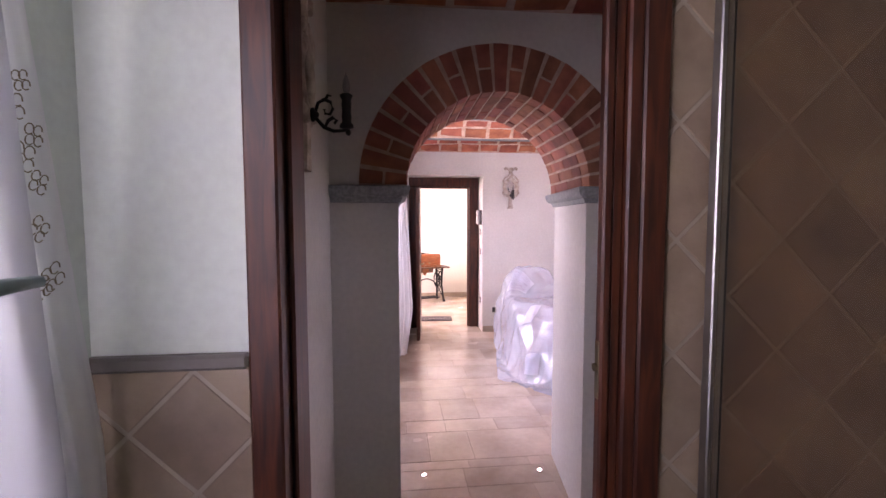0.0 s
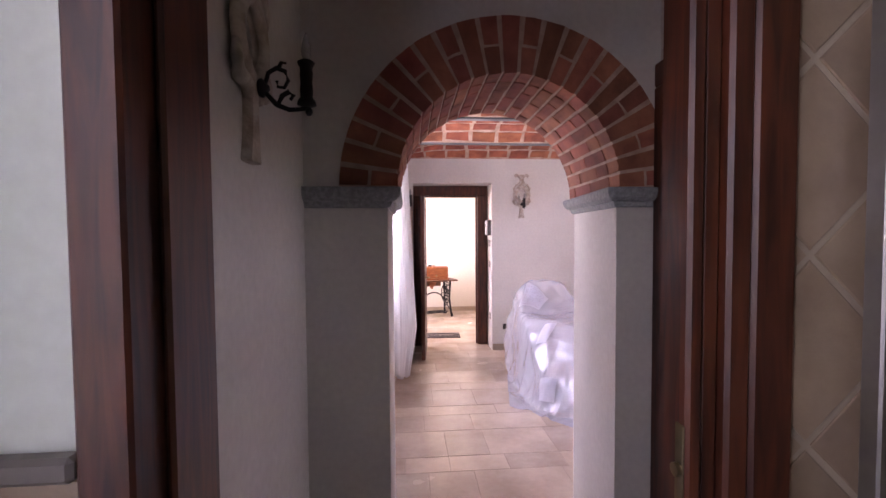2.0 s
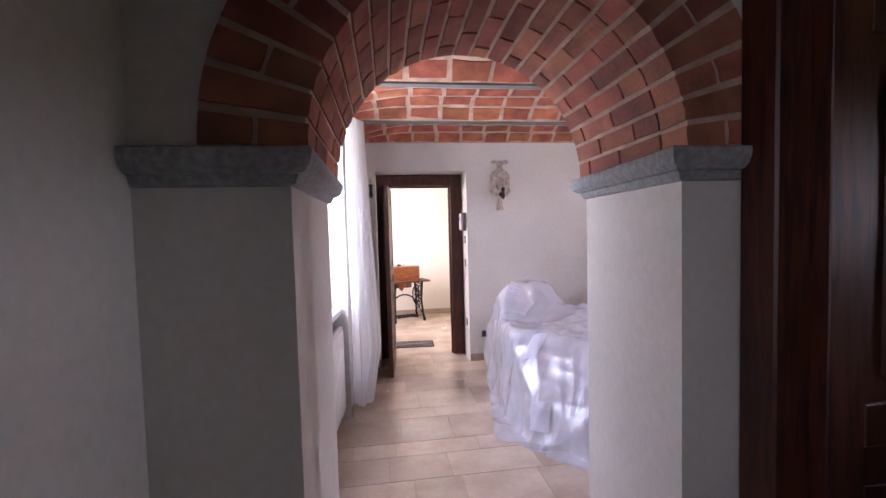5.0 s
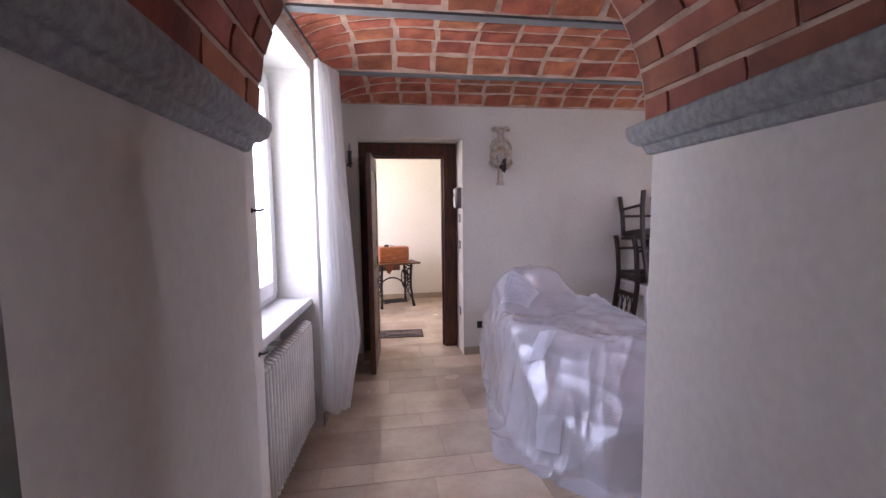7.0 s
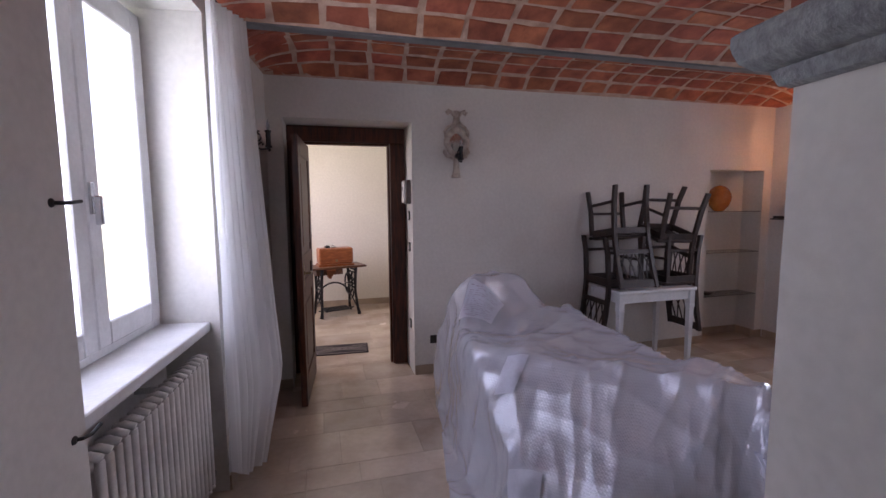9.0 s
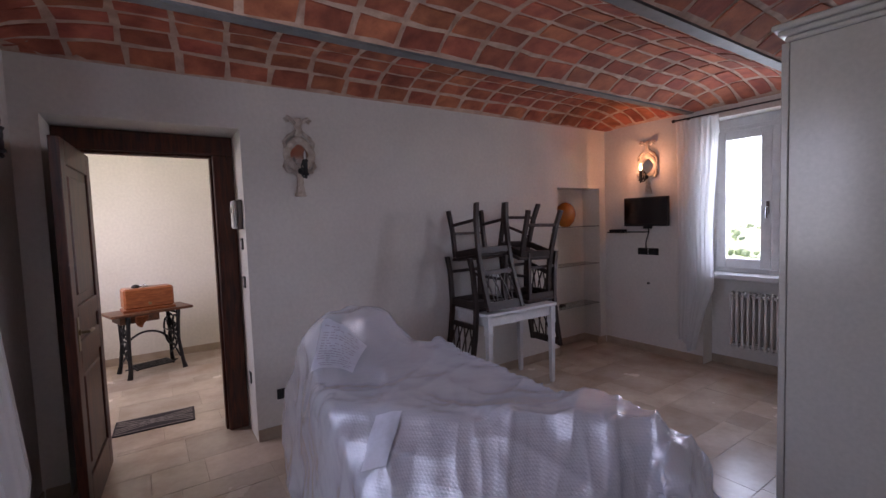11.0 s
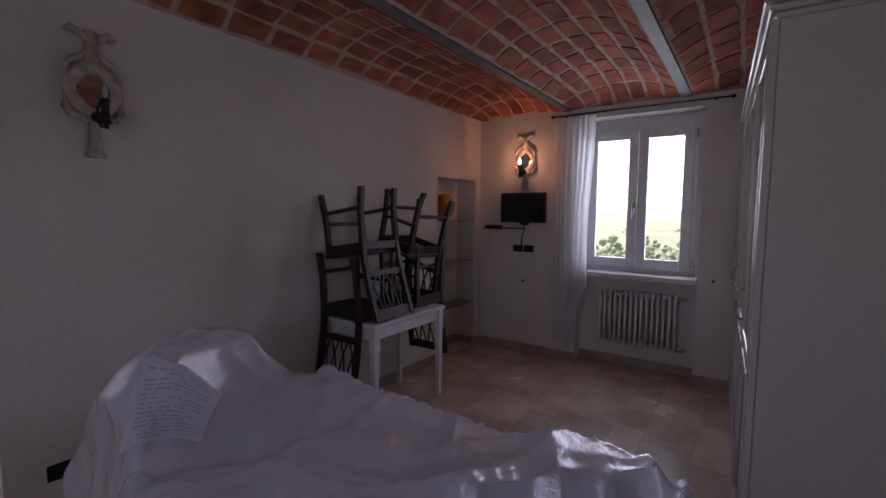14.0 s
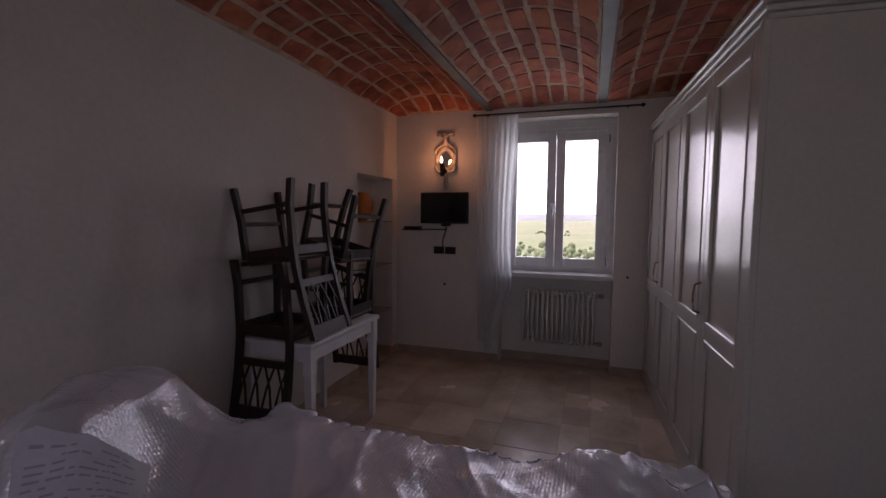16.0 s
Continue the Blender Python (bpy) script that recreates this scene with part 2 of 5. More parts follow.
EMBROIDERY = material("bronze_thread", (0.22, 0.17, 0.10), 0.6, bump=0)
CATCH = material("blue_green_enamel", (0.25, 0.36, 0.36), 0.35, bump=0)
CLEARBULB = film("clear_bulb", (0.9, 0.9, 0.92), 0.7, 0.05)


# ---- builders ----
def box(bm, x0, x1, y0, y1, z0, z1, bevel=0.0, seg=1):
    vs = [bm.verts.new((x, y, z)) for x in (x0, x1) for y in (y0, y1) for z in (z0, z1)]
    fs = [bm.faces.new([vs[i] for i in q]) for q in ((0, 1, 3, 2), (4, 6, 7, 5), (0, 4, 5, 1), (2, 3, 7, 6), (0, 2, 6, 4), (1, 5, 7, 3))]
    if bevel:
        es = list({e for f in fs for e in f.edges})
        bmesh.ops.bevel(bm, geom=es, offset=bevel, segments=seg, affect="EDGES", profile=0.5)
    return bm


def boxes(*bs, bevel=0.0):
    bm = bmesh.new()
    for b in bs:
        box(bm, *b, bevel=bevel)
    return bm


def lathe(bm, profile, m=Matrix(), steps=16):
    """Turned shape from (radius, height) pairs."""
    rings = []
    for r, z in profile:
        rings.append([bm.verts.new(m @ Vector((r * math.cos(2 * math.pi * k / steps), r * math.sin(2 * math.pi * k / steps), z))) for k in range(steps)])
    for a, b in zip(rings, rings[1:]):
        for k in range(steps):
            bm.faces.new((a[k], a[(k + 1) % steps], b[(k + 1) % steps], b[k]))
    bm.faces.new(list(reversed(rings[0])))
    bm.faces.new(rings[-1])
    return bm


def tube(bm, pts, r, steps=8, squash=1.0, taper=None):
    """Round bar along a line of points."""
    pts = [Vector(p) for p in pts]
    rings = []
    for i, p in enumerate(pts):
        d = (pts[min(i + 1, len(pts) - 1)] - pts[max(i - 1, 0)]).normalized()
        side = d.cross(Vector((0, 0, 1)) if abs(d.z) < 0.9 else Vector((0, 1, 0))).normalized()
        up = side.cross(d)
        rr = r * (taper[i] if taper else 1)
        rings.append([bm.verts.new(p + rr * (math.cos(a) * side + squash * math.sin(a) * up)) for a in (2 * math.pi * k / steps for k in range(steps))])
    for a, b in zip(rings, rings[1:]):
        for k in range(steps):
            bm.faces.new((a[k], a[(k + 1) % steps], b[(k + 1) % steps], b[k]))
    bm.faces.new(list(reversed(rings[0])))
    bm.faces.new(rings[-1])
    return bm


def mesh_from(name, bm, mat, smooth=False):
    bmesh.ops.recalc_face_normals(bm, faces=bm.faces)
    me = bpy.data.meshes.new(name)
    bm.to_mesh(me)
    bm.free()
    me.materials.append(mat)
    if smooth:
        for p in me.polygons:
            p.use_smooth = True
    return me


def part(name, bm, mat, parent, label="", smooth=False):
    ob = new(name, mesh_from(name, bm, mat, smooth))
    ob.parent = parent
    return tagged(ob, label)


def structure(name, bm, mat, label="", category="", smooth=False):
    return tagged(new(name, mesh_from(name, bm, mat, smooth)), label, category, kind="structure")


def thing(name, m, label, category, group=""):
    ob = new(name)
    ob.empty_display_size = 0.1
    ob.matrix_world = m
    return tagged(ob, label, category, group)


def arc(c, r, a0, a1, n, plane="yz", fixed=0.0):
    out = []
    for k in range(n + 1):
        a = radians(a0 + (a1 - a0) * k / n)
        u, v = c[0] + r * math.cos(a), c[1] + r * math.sin(a)
        out.append((fixed, u, v) if plane == "yz" else (u, fixed, v) if plane == "xz" else (u, v, fixed))
    return out


# ---- large structure ----
F, W = 6.03, 5.18                     # inner faces: far wall, end wall
SPRING, TOP = 2.53, 2.95

structure("wall_far", boxes(
    (-0.65, 0.125, F, 6.48, 0, TOP), (0.125, 1.16, F, 6.48, 2.22, TOP), (1.16, 4.34, F, 6.48, 0, TOP),
    (4.34, 5.07, F, 6.48, 1.86, TOP), (4.34, 5.07, 6.27, 6.48, 0, 1.86), (5.07, 5.63, F, 6.48, 0, TOP)), PLASTER,
    "off-white plastered wall with a doorway and a shelf niche", "wall")
bm = boxes((-0.45, 0, -3.55, -2.43, 0, TOP), (-0.45, 0, -1.317, 0.02, 0, TOP), (-0.45, 0, -2.43, -1.317, 2.46, TOP), (-0.45, -0.27, -2.43, -1.317, 0, 0.885))
bm.transform(SIDE)
structure("wall_side", bm, PLASTER, "off-white plastered wall with a deep window recess", "wall")
structure("wall_end", boxes(
    (W, 5.63, 2.0, 3.833, 0, TOP), (W, 5.63, 4.90, F, 0, TOP), (W, 5.63, 3.833, 4.90, 2.43, TOP),
    (5.36, 5.63, 3.833, 4.90, 0, 0.885)), PLASTER, "off-white plastered wall with a window above a radiator niche", "wall")

# wall with the brick arch
AZ = 1.755


def arch(a, y, dr=0.0):
    k = (y - 2.0) / 0.7
    c, r = 0.45 + 0.0275 * k, 0.45 + 0.025 * k + dr
    return Vector((c + r * math.cos(a), y, AZ + r * math.sin(a)))


bm = boxes((-0.65, -0.04, 2.0, 2.7, 0, AZ), (-0.65, -0.012, 2.0, 2.7, AZ, TOP), )
vs = [bm.verts.new(p) for p in ((0.89, 2.0, 0), (5.18, 2.0, 0), (5.18, 2.7, 0), (0.985, 2.7, 0), (0.89, 2.0, AZ), (5.18, 2.0, AZ), (5.18, 2.7, AZ), (0.985, 2.7, AZ))]
for q in ((0, 1, 2, 3), (4, 7, 6, 5), (0, 4, 5, 1), (1, 5, 6, 2), (2, 6, 7, 3), (3, 7, 4, 0)):
    bm.faces.new([vs[i] for i in q])
vs = [bm.verts.new(p) for p in ((0.912, 2.0, AZ), (5.18, 2.0, AZ), (5.18, 2.7, AZ), (0.9645, 2.7, AZ), (0.912, 2.0, TOP), (5.18, 2.0, TOP), (5.18, 2.7, TOP), (0.9645, 2.7, TOP))]
for q in ((0, 1, 2, 3), (4, 7, 6, 5), (0, 4, 5, 1), (1, 5, 6, 2), (2, 6, 7, 3), (3, 7, 4, 0)):
    bm.faces.new([vs[i] for i in q])
NA = 48
for i in range(NA):
    a0, a1 = math.pi * i / NA, math.pi * (i + 1) / NA
    col = []
    for a in (a0, a1):
        for y in (2.0, 2.7):
            p = arch(a, y, 0.012)
            col.append((bm.verts.new(p), bm.verts.new((p.x, y, TOP))))
    (fa, ta), (ba, tb), (fb, tc), (bb, td) = col
    for q in ((fa, fb, tc, ta), (ba, tb, td, bb), (fa, ba, bb, fb)):
        bm.faces.new(q)
bmesh.ops.remove_doubles(bm, verts=bm.verts, dist=0.0001)
wall_arch = structure("wall_arch", bm, PLASTER, "off-white plastered wall pierced by a round arch", "wall")

# rooms before and behind
structure("wall_hall", boxes((-0.8, -0.36, 0.95, 2.0, 0, TOP)), PLASTER, "pale plastered wall of the small hall", "wall")
structure("wall_hall_side", boxes((1.07, 1.20, 0.95, 1.03, 0, TOP), (1.07, 1.20, 1.92, 2.0, 0, TOP), (1.07, 1.20, 1.03, 1.92, 2.19, TOP)), PLASTER,
          "plastered hall wall with a dark doorway", "wall")
# The small unseen opening is added so daylight reaches the hall.
structure("wall_side_room", boxes((2.6, 2.75, 0.95, 1.3, 0, TOP), (2.6, 2.75, 1.62, 2.0, 0, TOP), (2.6, 2.75, 1.3, 1.62, 0, 1.55), (2.6, 2.75, 1.3, 1.62, 1.86, TOP)), PLASTER, "plastered wall of the side room with a small added daylight opening", "wall")
structure("wall_bath_front", boxes((-0.8, -0.345, 0.80, 0.95, 0, TOP), (0.530, 2.75, 0.80, 0.95, 0, TOP), (-0.345, 0.530, 0.80, 0.95, 2.22, TOP)), PLASTER_BATH,
          "pale plaster above a tiled dado", "wall")
structure("wall_bath_side", boxes((-0.8, -0.65, -1.5, -0.40, 0, TOP), (-0.8, -0.65, 0.56, 0.80, 0, TOP), (-0.8, -0.65, -0.40, 0.56, 0, 0.9), (-0.8, -0.65, -0.40, 0.56, 2.3, TOP)), PLASTER_BATH,
          "pale plaster wall with a curtained window", "wall")
structure("wall_bath_back", boxes((-0.8, 2.75, -1.65, -1.5, 0, TOP), (1.55, 1.7, -1.5, 0.80, 0, TOP)), PLASTER_BATH, "plain plaster walls closing the bathroom", "wall")
structure("wall_back_room", boxes((-0.65, 3.0, 9.03, 9.2, 0, TOP), (3.0, 3.15, 6.48, 9.2, 0, TOP), (-0.65, -0.5, 6.48, 7.1, 0, TOP), (-0.65, -0.5, 8.4, 9.03, 0, TOP),
          (-0.65, -0.5, 7.1, 8.4, 0, 1.0), (-0.65, -0.5, 7.1, 8.4, 2.35, TOP)), PLASTER_WARM, "cream plastered walls of the bright back room", "wall")
structure("ceiling_back_room", boxes((-0.65, 3.15, 6.48, 9.2, TOP, TOP + 0.12)), PLASTER_WARM, "plain cream ceiling", "ceiling")
structure("ceiling_bathroom", boxes((-0.8, 2.75, -1.65, 0.95, TOP, TOP + 0.12)), PLASTER_BATH, "plain pale ceiling", "ceiling")


# brick vaults between steel beams, closed at both ends
def vault(name, x0, x1, bays, spring, rise, courses, end, label, slant=0.0):
    verts, faces, mats = [], [], []

    def height(x, y, y0, y1):
        v = (y - y0) / (y1 - y0)
        e = min(1.0, min(x - x0, x1 - x) / end)
        return spring + rise * (1 - (2 * v - 1) ** 2) ** 0.8 * (1 - (1 - max(e, 0)) ** 2.2) ** 0.7

    def skew(x, y):
        return x - slant * (bays[-1][1] - y) * (x1 - x) / (x1 - x0)

    rng = random.Random(5)
    for y0, y1 in bays:
        nx, ny = int((x1 - x0) / 0.09), 14
        base = len(verts)
        for i in range(nx + 1):
            for j in range(ny + 1):
                x, y = x0 + (x1 - x0) * i / nx, y0 + (y1 - y0) * j / ny
                verts.append((skew(x, y), y, height(x, y, y0, y1) + 0.004))
        for i in range(nx):
            for j in range(ny):
                a = base + i * (ny + 1) + j
                faces.append((a, a + 1, a + ny + 2, a + ny + 1))
                mats.append(1)
        pitch = (y1 - y0) / courses
        nb = round((x1 - x0) / 0.268)
        bl = (x1 - x0) / nb
        for j in range(courses):
            shift = rng.uniform(-0.012, 0.012)
            for i in range(nb):
                xa, xb = x0 + i * bl + 0.019 + shift, x0 + (i + 1) * bl - 0.019 + shift
                ya, yb = y0 + j * pitch + 0.017, y0 + (j + 1) * pitch - 0.017
                xa, xb = max(xa, x0 + 0.004), min(xb, x1 - 0.004)
                jit = [rng.uniform(-0.010, 0.010) for _ in range(8)]
                drop = rng.uniform(-0.003, 0.005)
                b = len(verts)
                mx = (xa + xb) / 2
                for k, (px, py) in enumerate(((xa, ya), (mx, ya - 0.001), (xb, ya), (xb, yb), (mx, yb + 0.001), (xa, yb))):
                    px, py = px + jit[k] * 0.9, py + jit[7 - k] * 0.8
                    z = height(min(max(px, x0), x1), min(max(py, y0), y1), y0, y1)
                    verts.append((skew(px, py), py, z - 0.002 - drop))
                    verts.append((skew(px, py), py, z + 0.03))
                faces.append(tuple(b + 2 * k for k in range(6)))
                mats.append(0)
                for k in range(6):
                    q = (k + 1) % 6
                    faces.append((b + 2 * k, b + 2 * k + 1, b + 2 * q + 1, b + 2 * q))
                    mats.append(0)
    me = bpy.data.meshes.new(name)
    me.from_pydata(verts, [], faces)
    me.materials.append(BRICK_VAULT)
    me.materials.append(MORTAR)
    me.polygons.foreach_set("material_index", mats)
    me.update()
    return tagged(new(name, me), label, "ceiling", kind="structure")


vault("ceiling_vaults", 0.0, W, [(2.70, 3.935), (4.015, 4.99), (5.07, F)], SPRING, 0.17, 7, 0.75, "shallow red brick vaults between steel beams", SLANT)
vault("ceiling_hall", -0.36, 1.07, [(0.95, 2.0)], 2.58, 0.10, 7, 0.4, "shallow red brick vault over the hall")
structure("ceiling_slab", boxes((-0.65, 5.63, 0.95, 6.48, TOP, TOP + 0.12)), PLASTER, "plain slab above the vaults", "ceiling")
for y in (3.975, 5.03):
    bm = boxes((-0.3, W, y - 0.036, y + 0.036, SPRING - 0.008, SPRING + 0.008), (-0.3, W, y - 0.006, y + 0.006, SPRING + 0.008, SPRING + 0.2))
    structure("ceiling_beam", bm, STEEL, "grey painted steel beam between the brick vaults", "beam")

structure("floor", boxes((-0.8, 5.63, -1.65, 9.2, -0.15, -0.0035)), GROUT, "travertine tile floor with narrow joints", "floor")


# imposts of the arch
def impost(name, path, label):
    prof = ((0.0, 1.676), (0.010, 1.680), (0.016, 1.694), (0.018, 1.700), (0.030, 1.703), (0.044, 1.715), (0.050, 1.730), (0.052, 1.738), (0.052, AZ - 0.004), (0.048, AZ), (0.0, AZ))
    pts = [Vector((x, y)) for x, y in path]
    bm = bmesh.new()
    rows = []
    for i, p in enumerate(pts):
        ds = [(pts[k + 1] - pts[k]).normalized() for k in (i - 1, i) if 0 <= k < len(pts) - 1]
        ns = [Vector((d.y, -d.x)) for d in ds]
        n = ns[0] if len(ns) == 1 else (ns[0] + ns[1]) / (1 + ns[0].dot(ns[1]))
        rows.append([bm.verts.new((p.x + n.x * o, p.y + n.y * o, z)) for o, z in prof])
    for a, b in zip(rows, rows[1:]):
        for k in range(len(prof)):
            q = (k + 1) % len(prof)
            bm.faces.new((a[k], b[k], b[q], a[q]))
    for r in (rows[0], rows[-1]):
        bm.faces.new(r)
    structure(name, bm, STONE, label, "impost")


impost("trim_impost_1", ((-0.357, 1.998), (-0.038, 1.998), (-0.038, 2.702), (-0.32, 2.702)), "grey stone moulded impost under the arch")
impost("trim_impost_2", ((1.30, 2.702), (0.983, 2.702), (0.888, 1.998), (1.068, 1.998)), "grey stone moulded impost under the arch")

# baseboards
structure("baseboard", boxes(
    (1.162, 4.338, F - 0.012, F - 0.0005, 0, 0.085), (W - 0.012, W - 0.0005, 4.902, F - 0.013, 0, 0.085), (W - 0.012, W - 0.0005, 3.46, 3.831, 0, 0.085),
    (0.014, 0.123, F - 0.012, F - 0.0005, 0, 0.085),
    (4.342, 5.068, 6.258, 6.2695, 0, 0.085), (5.0575, 5.0695, 6.04, 6.257, 0, 0.085), (5.0, 5.16, F - 0.012, F - 0.0005, 0, 0.0851),
    (5.348, 5.3595, 3.835, 4.898, 0, 0.085),
    (-0.48, 2.98, 9.018, 9.0295, 0, 0.085), bevel=0.002), BASE_TILE, "beige tile baseboard along the walls", "baseboard")


bm = boxes((0.0005, 0.012, -1.316, -0.02, 0, 0.085), (0.0005, 0.012, -3.33, -2.431, 0, 0.085), (-0.2695, -0.258, -2.429, -1.318, 0, 0.085), bevel=0.002)
bm.transform(SIDE)
structure("baseboard_side", bm, BASE_TILE, "beige tile baseboard along the side wall", "baseboard")

# doorways with dark frames
def door_frame(name, x0, x1, y0, y1, top, wide, mat, label):
    """Two posts and a head in the xz plane, with a rebate."""
    bm = bmesh.new()
    for a, b in ((x0, x0 + wide), (x1 - wide, x1)):
        box(bm, a, b, y0, y1, 0.0, top - wide, bevel=0.006)
    box(bm, x0, x1, y0, y1, top - wide + 0.0005, top, bevel=0.006)
    for a, b in ((x0 + wide + 0.0005, x0 + wide + 0.018), (x1 - wide - 0.018, x1 - wide - 0.0005)):
        box(bm, a, b, y0 + 0.05, y1 - 0.01, 0.0, top - wide - 0.019, bevel=0.003)
    box(bm, x0 + wide + 0.0005, x1 - wide - 0.0005, y0 + 0.05, y1 - 0.01, top - wide - 0.018, top - wide - 0.0005, bevel=0.003)
    return structure(name, bm, mat, label, "door frame")


door_frame("door_1", 0.128, 1.157, 6.355, 6.475, 2.215, 0.135, DARKWOOD, "dark brown wooden door frame set in a deep reveal")


def panel_leaf(parent, width, height, thick, mat):
    """Stiles, rails and two raised panels, hung at x=0, running along -y."""
    st = 0.10
    part("stile", boxes((0, thick, -st, 0, 0.01, height), bevel=0.003), mat, parent)
    part("stile", boxes((0, thick, -width, -width + st, 0.01, height), bevel=0.003), mat, parent)
    rails = ((0.01, 0.22), (0.82, 0.96), (1.05, 1.15), (height - 0.13, height))
    for a, b in rails:
        part("rail", boxes((0, thick, -width + st + 0.0005, -st - 0.0005, a, b), bevel=0.003), mat, parent)
    for a, b in ((0.22, 0.82), (0.96, 1.05), (1.15, height - 0.13)):
        bm = boxes((0.012, thick - 0.012, -width + st + 0.0005, -st - 0.0005, a + 0.0005, b - 0.0005))
        if b - a > 0.2:
            box(bm, 0.003, thick - 0.003, -width + st + 0.05, -st - 0.05, a + 0.05, b - 0.05, bevel=0.012)
        part("panel", bm, mat, parent)


leaf = thing("door_leaf", pose(0.262, 6.352, 0, rz=-4.5), "dark brown panelled wooden door standing open into the room", "door")
panel_leaf(leaf, 0.735, 2.03, 0.045, DARKWOOD)
hb = bmesh.new()
lathe(hb, [(0.016, 0), (0.016, 0.012), (0.008, 0.014), (0.008, 0.05)], pose(0.045, -0.67, 1.02, ry=90), 10)
tube(hb, [(0.09, -0.67, 1.02), (0.095, -0.62, 1.02), (0.09, -0.56, 1.015)], 0.008)
box(hb, 0.0455, 0.049, -0.69, -0.65, 0.92, 1.10, bevel=0.001)
part("handle", hb, BRASS, leaf, "aged brass lever handle")

# bathroom doorway
bm = boxes((-0.345, -0.281, 0.775, 0.985, 0, 2.145), (-0.2805, -0.268, 0.84, 0.975, 0, 2.13), (0.470, 0.530, 0.775, 0.985, 0, 2.145), (0.436, 0.4695, 0.775, 0.82, 0, 2.13), (0.409, 0.4355, 0.788, 0.806, 0, 2.13),
           (0.386, 0.4085, 0.779, 0.80, 0, 2.13), (-0.345, 0.530, 0.775, 0.985, 2.1455, 2.215), bevel=0.005)
structure("door_2", bm, DARKWOOD, "reddish dark brown wooden door frame", "door frame")
bm = boxes((0.3825, 0.3855, 0.781, 0.798, 1.20, 1.33), bevel=0.001)
lathe(bm, [(0.009, 0), (0.009, 0.006)], pose(0.3825, 0.79, 1.27, ry=-90), 10)
structure("trim_lock_plate", bm, BRASS, "dull brass lock plate on the door frame", "lock")

# dark doorway beside the arch
bm = bmesh.new()
for a, b in ((0.955, 1.06), (1.88, 1.985)):
    box(bm, 1.035, 1.225, a, b, 0, 2.155, bevel=0.006)
box(bm, 1.035, 1.225, 0.955, 1.985, 2.1555, 2.25, bevel=0.006)
structure("door_3", bm, DARKWOOD, "very dark brown wooden door frame beside the arch", "door frame")
leaf2 = thing("door_leaf", pose(1.125, 1.835, 0, rz=90), "very dark panelled wooden door swung open into the side room", "door")
panel_leaf(leaf2, 0.76, 2.11, 0.045, DARKWOOD)


# windows
def window(name, y0, y1, z0, z1, x, inward, label):
    """Two-leaf window in the yz plane; inward is the sign of x towards the room."""
    root = thing(name, pose(x, 0, 0), label, "window")
    root["kind"] = "structure"
    d, w = 0.05, 0.06
    part("window_frame", boxes((-d, d, y0, y0 + w, z0, z1), (-d, d, y1 - w, y1, z0, z1), (-d, d, y0 + w, y1 - w, z0, z0 + w), (-d, d, y0 + w, y1 - w, z1 - w, z1), bevel=0.004), WHITEPAINT, root)
    mid = (y0 + y1) / 2
    s = inward
    for a, b in ((y0 + w * 0.7, mid - 0.002), (mid + 0.002, y1 - w * 0.7)):
        st = 0.085
        xa, xb = sorted((s * 0.022, s * 0.072))
        za, zb = z0 + w * 0.7, z1 - w * 0.7
        sash = part("sash", boxes((xa, xb, a, a + st, za, zb), (xa, xb, b - st, b, za, zb), (xa, xb, a + st, b - st, za, za + st + 0.012), (xa, xb, a + st, b - st, zb - st, zb), bevel=0.006), WHITEPAINT, root)
        pane = part("pane", boxes((s * 0.045 - 0.003, s * 0.045 + 0.003, a + st - 0.005, b - st + 0.005, za + st + 0.007, zb - st + 0.005)), GLASS, sash)
        pane.visible_shadow = False
    hb = boxes((min(s * 0.072, s * 0.082), max(s * 0.072, s * 0.082), mid + 0.012, mid + 0.042, 1.50, 1.62), bevel=0.002)
    box(hb, min(s * 0.085, s * 0.112), max(s * 0.085, s * 0.112), mid + 0.018, mid + 0.036, 1.46, 1.57, bevel=0.004)
    part("handle", hb, CHROME, root, "small metal window handle")
    for z in (z0 + 0.12, z1 - 0.12):
        hb = lathe(bmesh.new(), [(0.007, -0.04), (0.009, -0.035), (0.009, 0.035), (0.007, 0.04)], pose(s * 0.08, y0 + 0.02, z), 8)
        part("hinge", hb, CHROME, root)
    return root


window("window_1", 3.875, 4.897, 0.935, 2.352, 5.42, -1, "white two-leaf window looking over green fields")
structure("trim_window_head", boxes((5.372, 5.63, 3.835, 4.898, 2.353, 2.4295), (5.372, 5.63, 3.835, 3.8745, 0.935, 2.3525)), WHITEPAINT, "white boxed window head", "window head")
side_window = window("window_2", -2.428, -1.319, 0.935, 2.42, 0.0, 1, "white two-leaf window full of bright daylight")
side_window.matrix_world = SIDE @ pose(-0.33, 0, 0)
structure("window_sill_1", boxes((W - 0.025, 5.63, 3.8345, 4.8985, 0.886, 0.934), bevel=0.005), WHITEPAINT, "white stone window sill", "sill")
bm = boxes((-0.45, -0.045, -2.4285, -1.3185, 0.886, 0.934), bevel=0.005)
bm.transform(SIDE)
structure("window_sill_2", bm, WHITEPAINT, "white stone window sill", "sill")

# ground and country outside
bm = bmesh.new()
bmesh.ops.create_grid(bm, x_segments=2, y_segments=2, size=2500, matrix=Matrix.Translation((0, 0, -4.5)))
structure("ground", bm, GREENS, "green fields falling away from the house", "ground")
bm = bmesh.new()
bm.faces.new([bm.verts.new(p) for p in ((1500, -1300, -4), (1500, 1300, -4), (1500, 1300, 620), (1500, -1300, 620))])
structure("backdrop_sky", bm, SKYGLOW, "bright hazy white sky over the horizon", "sky")
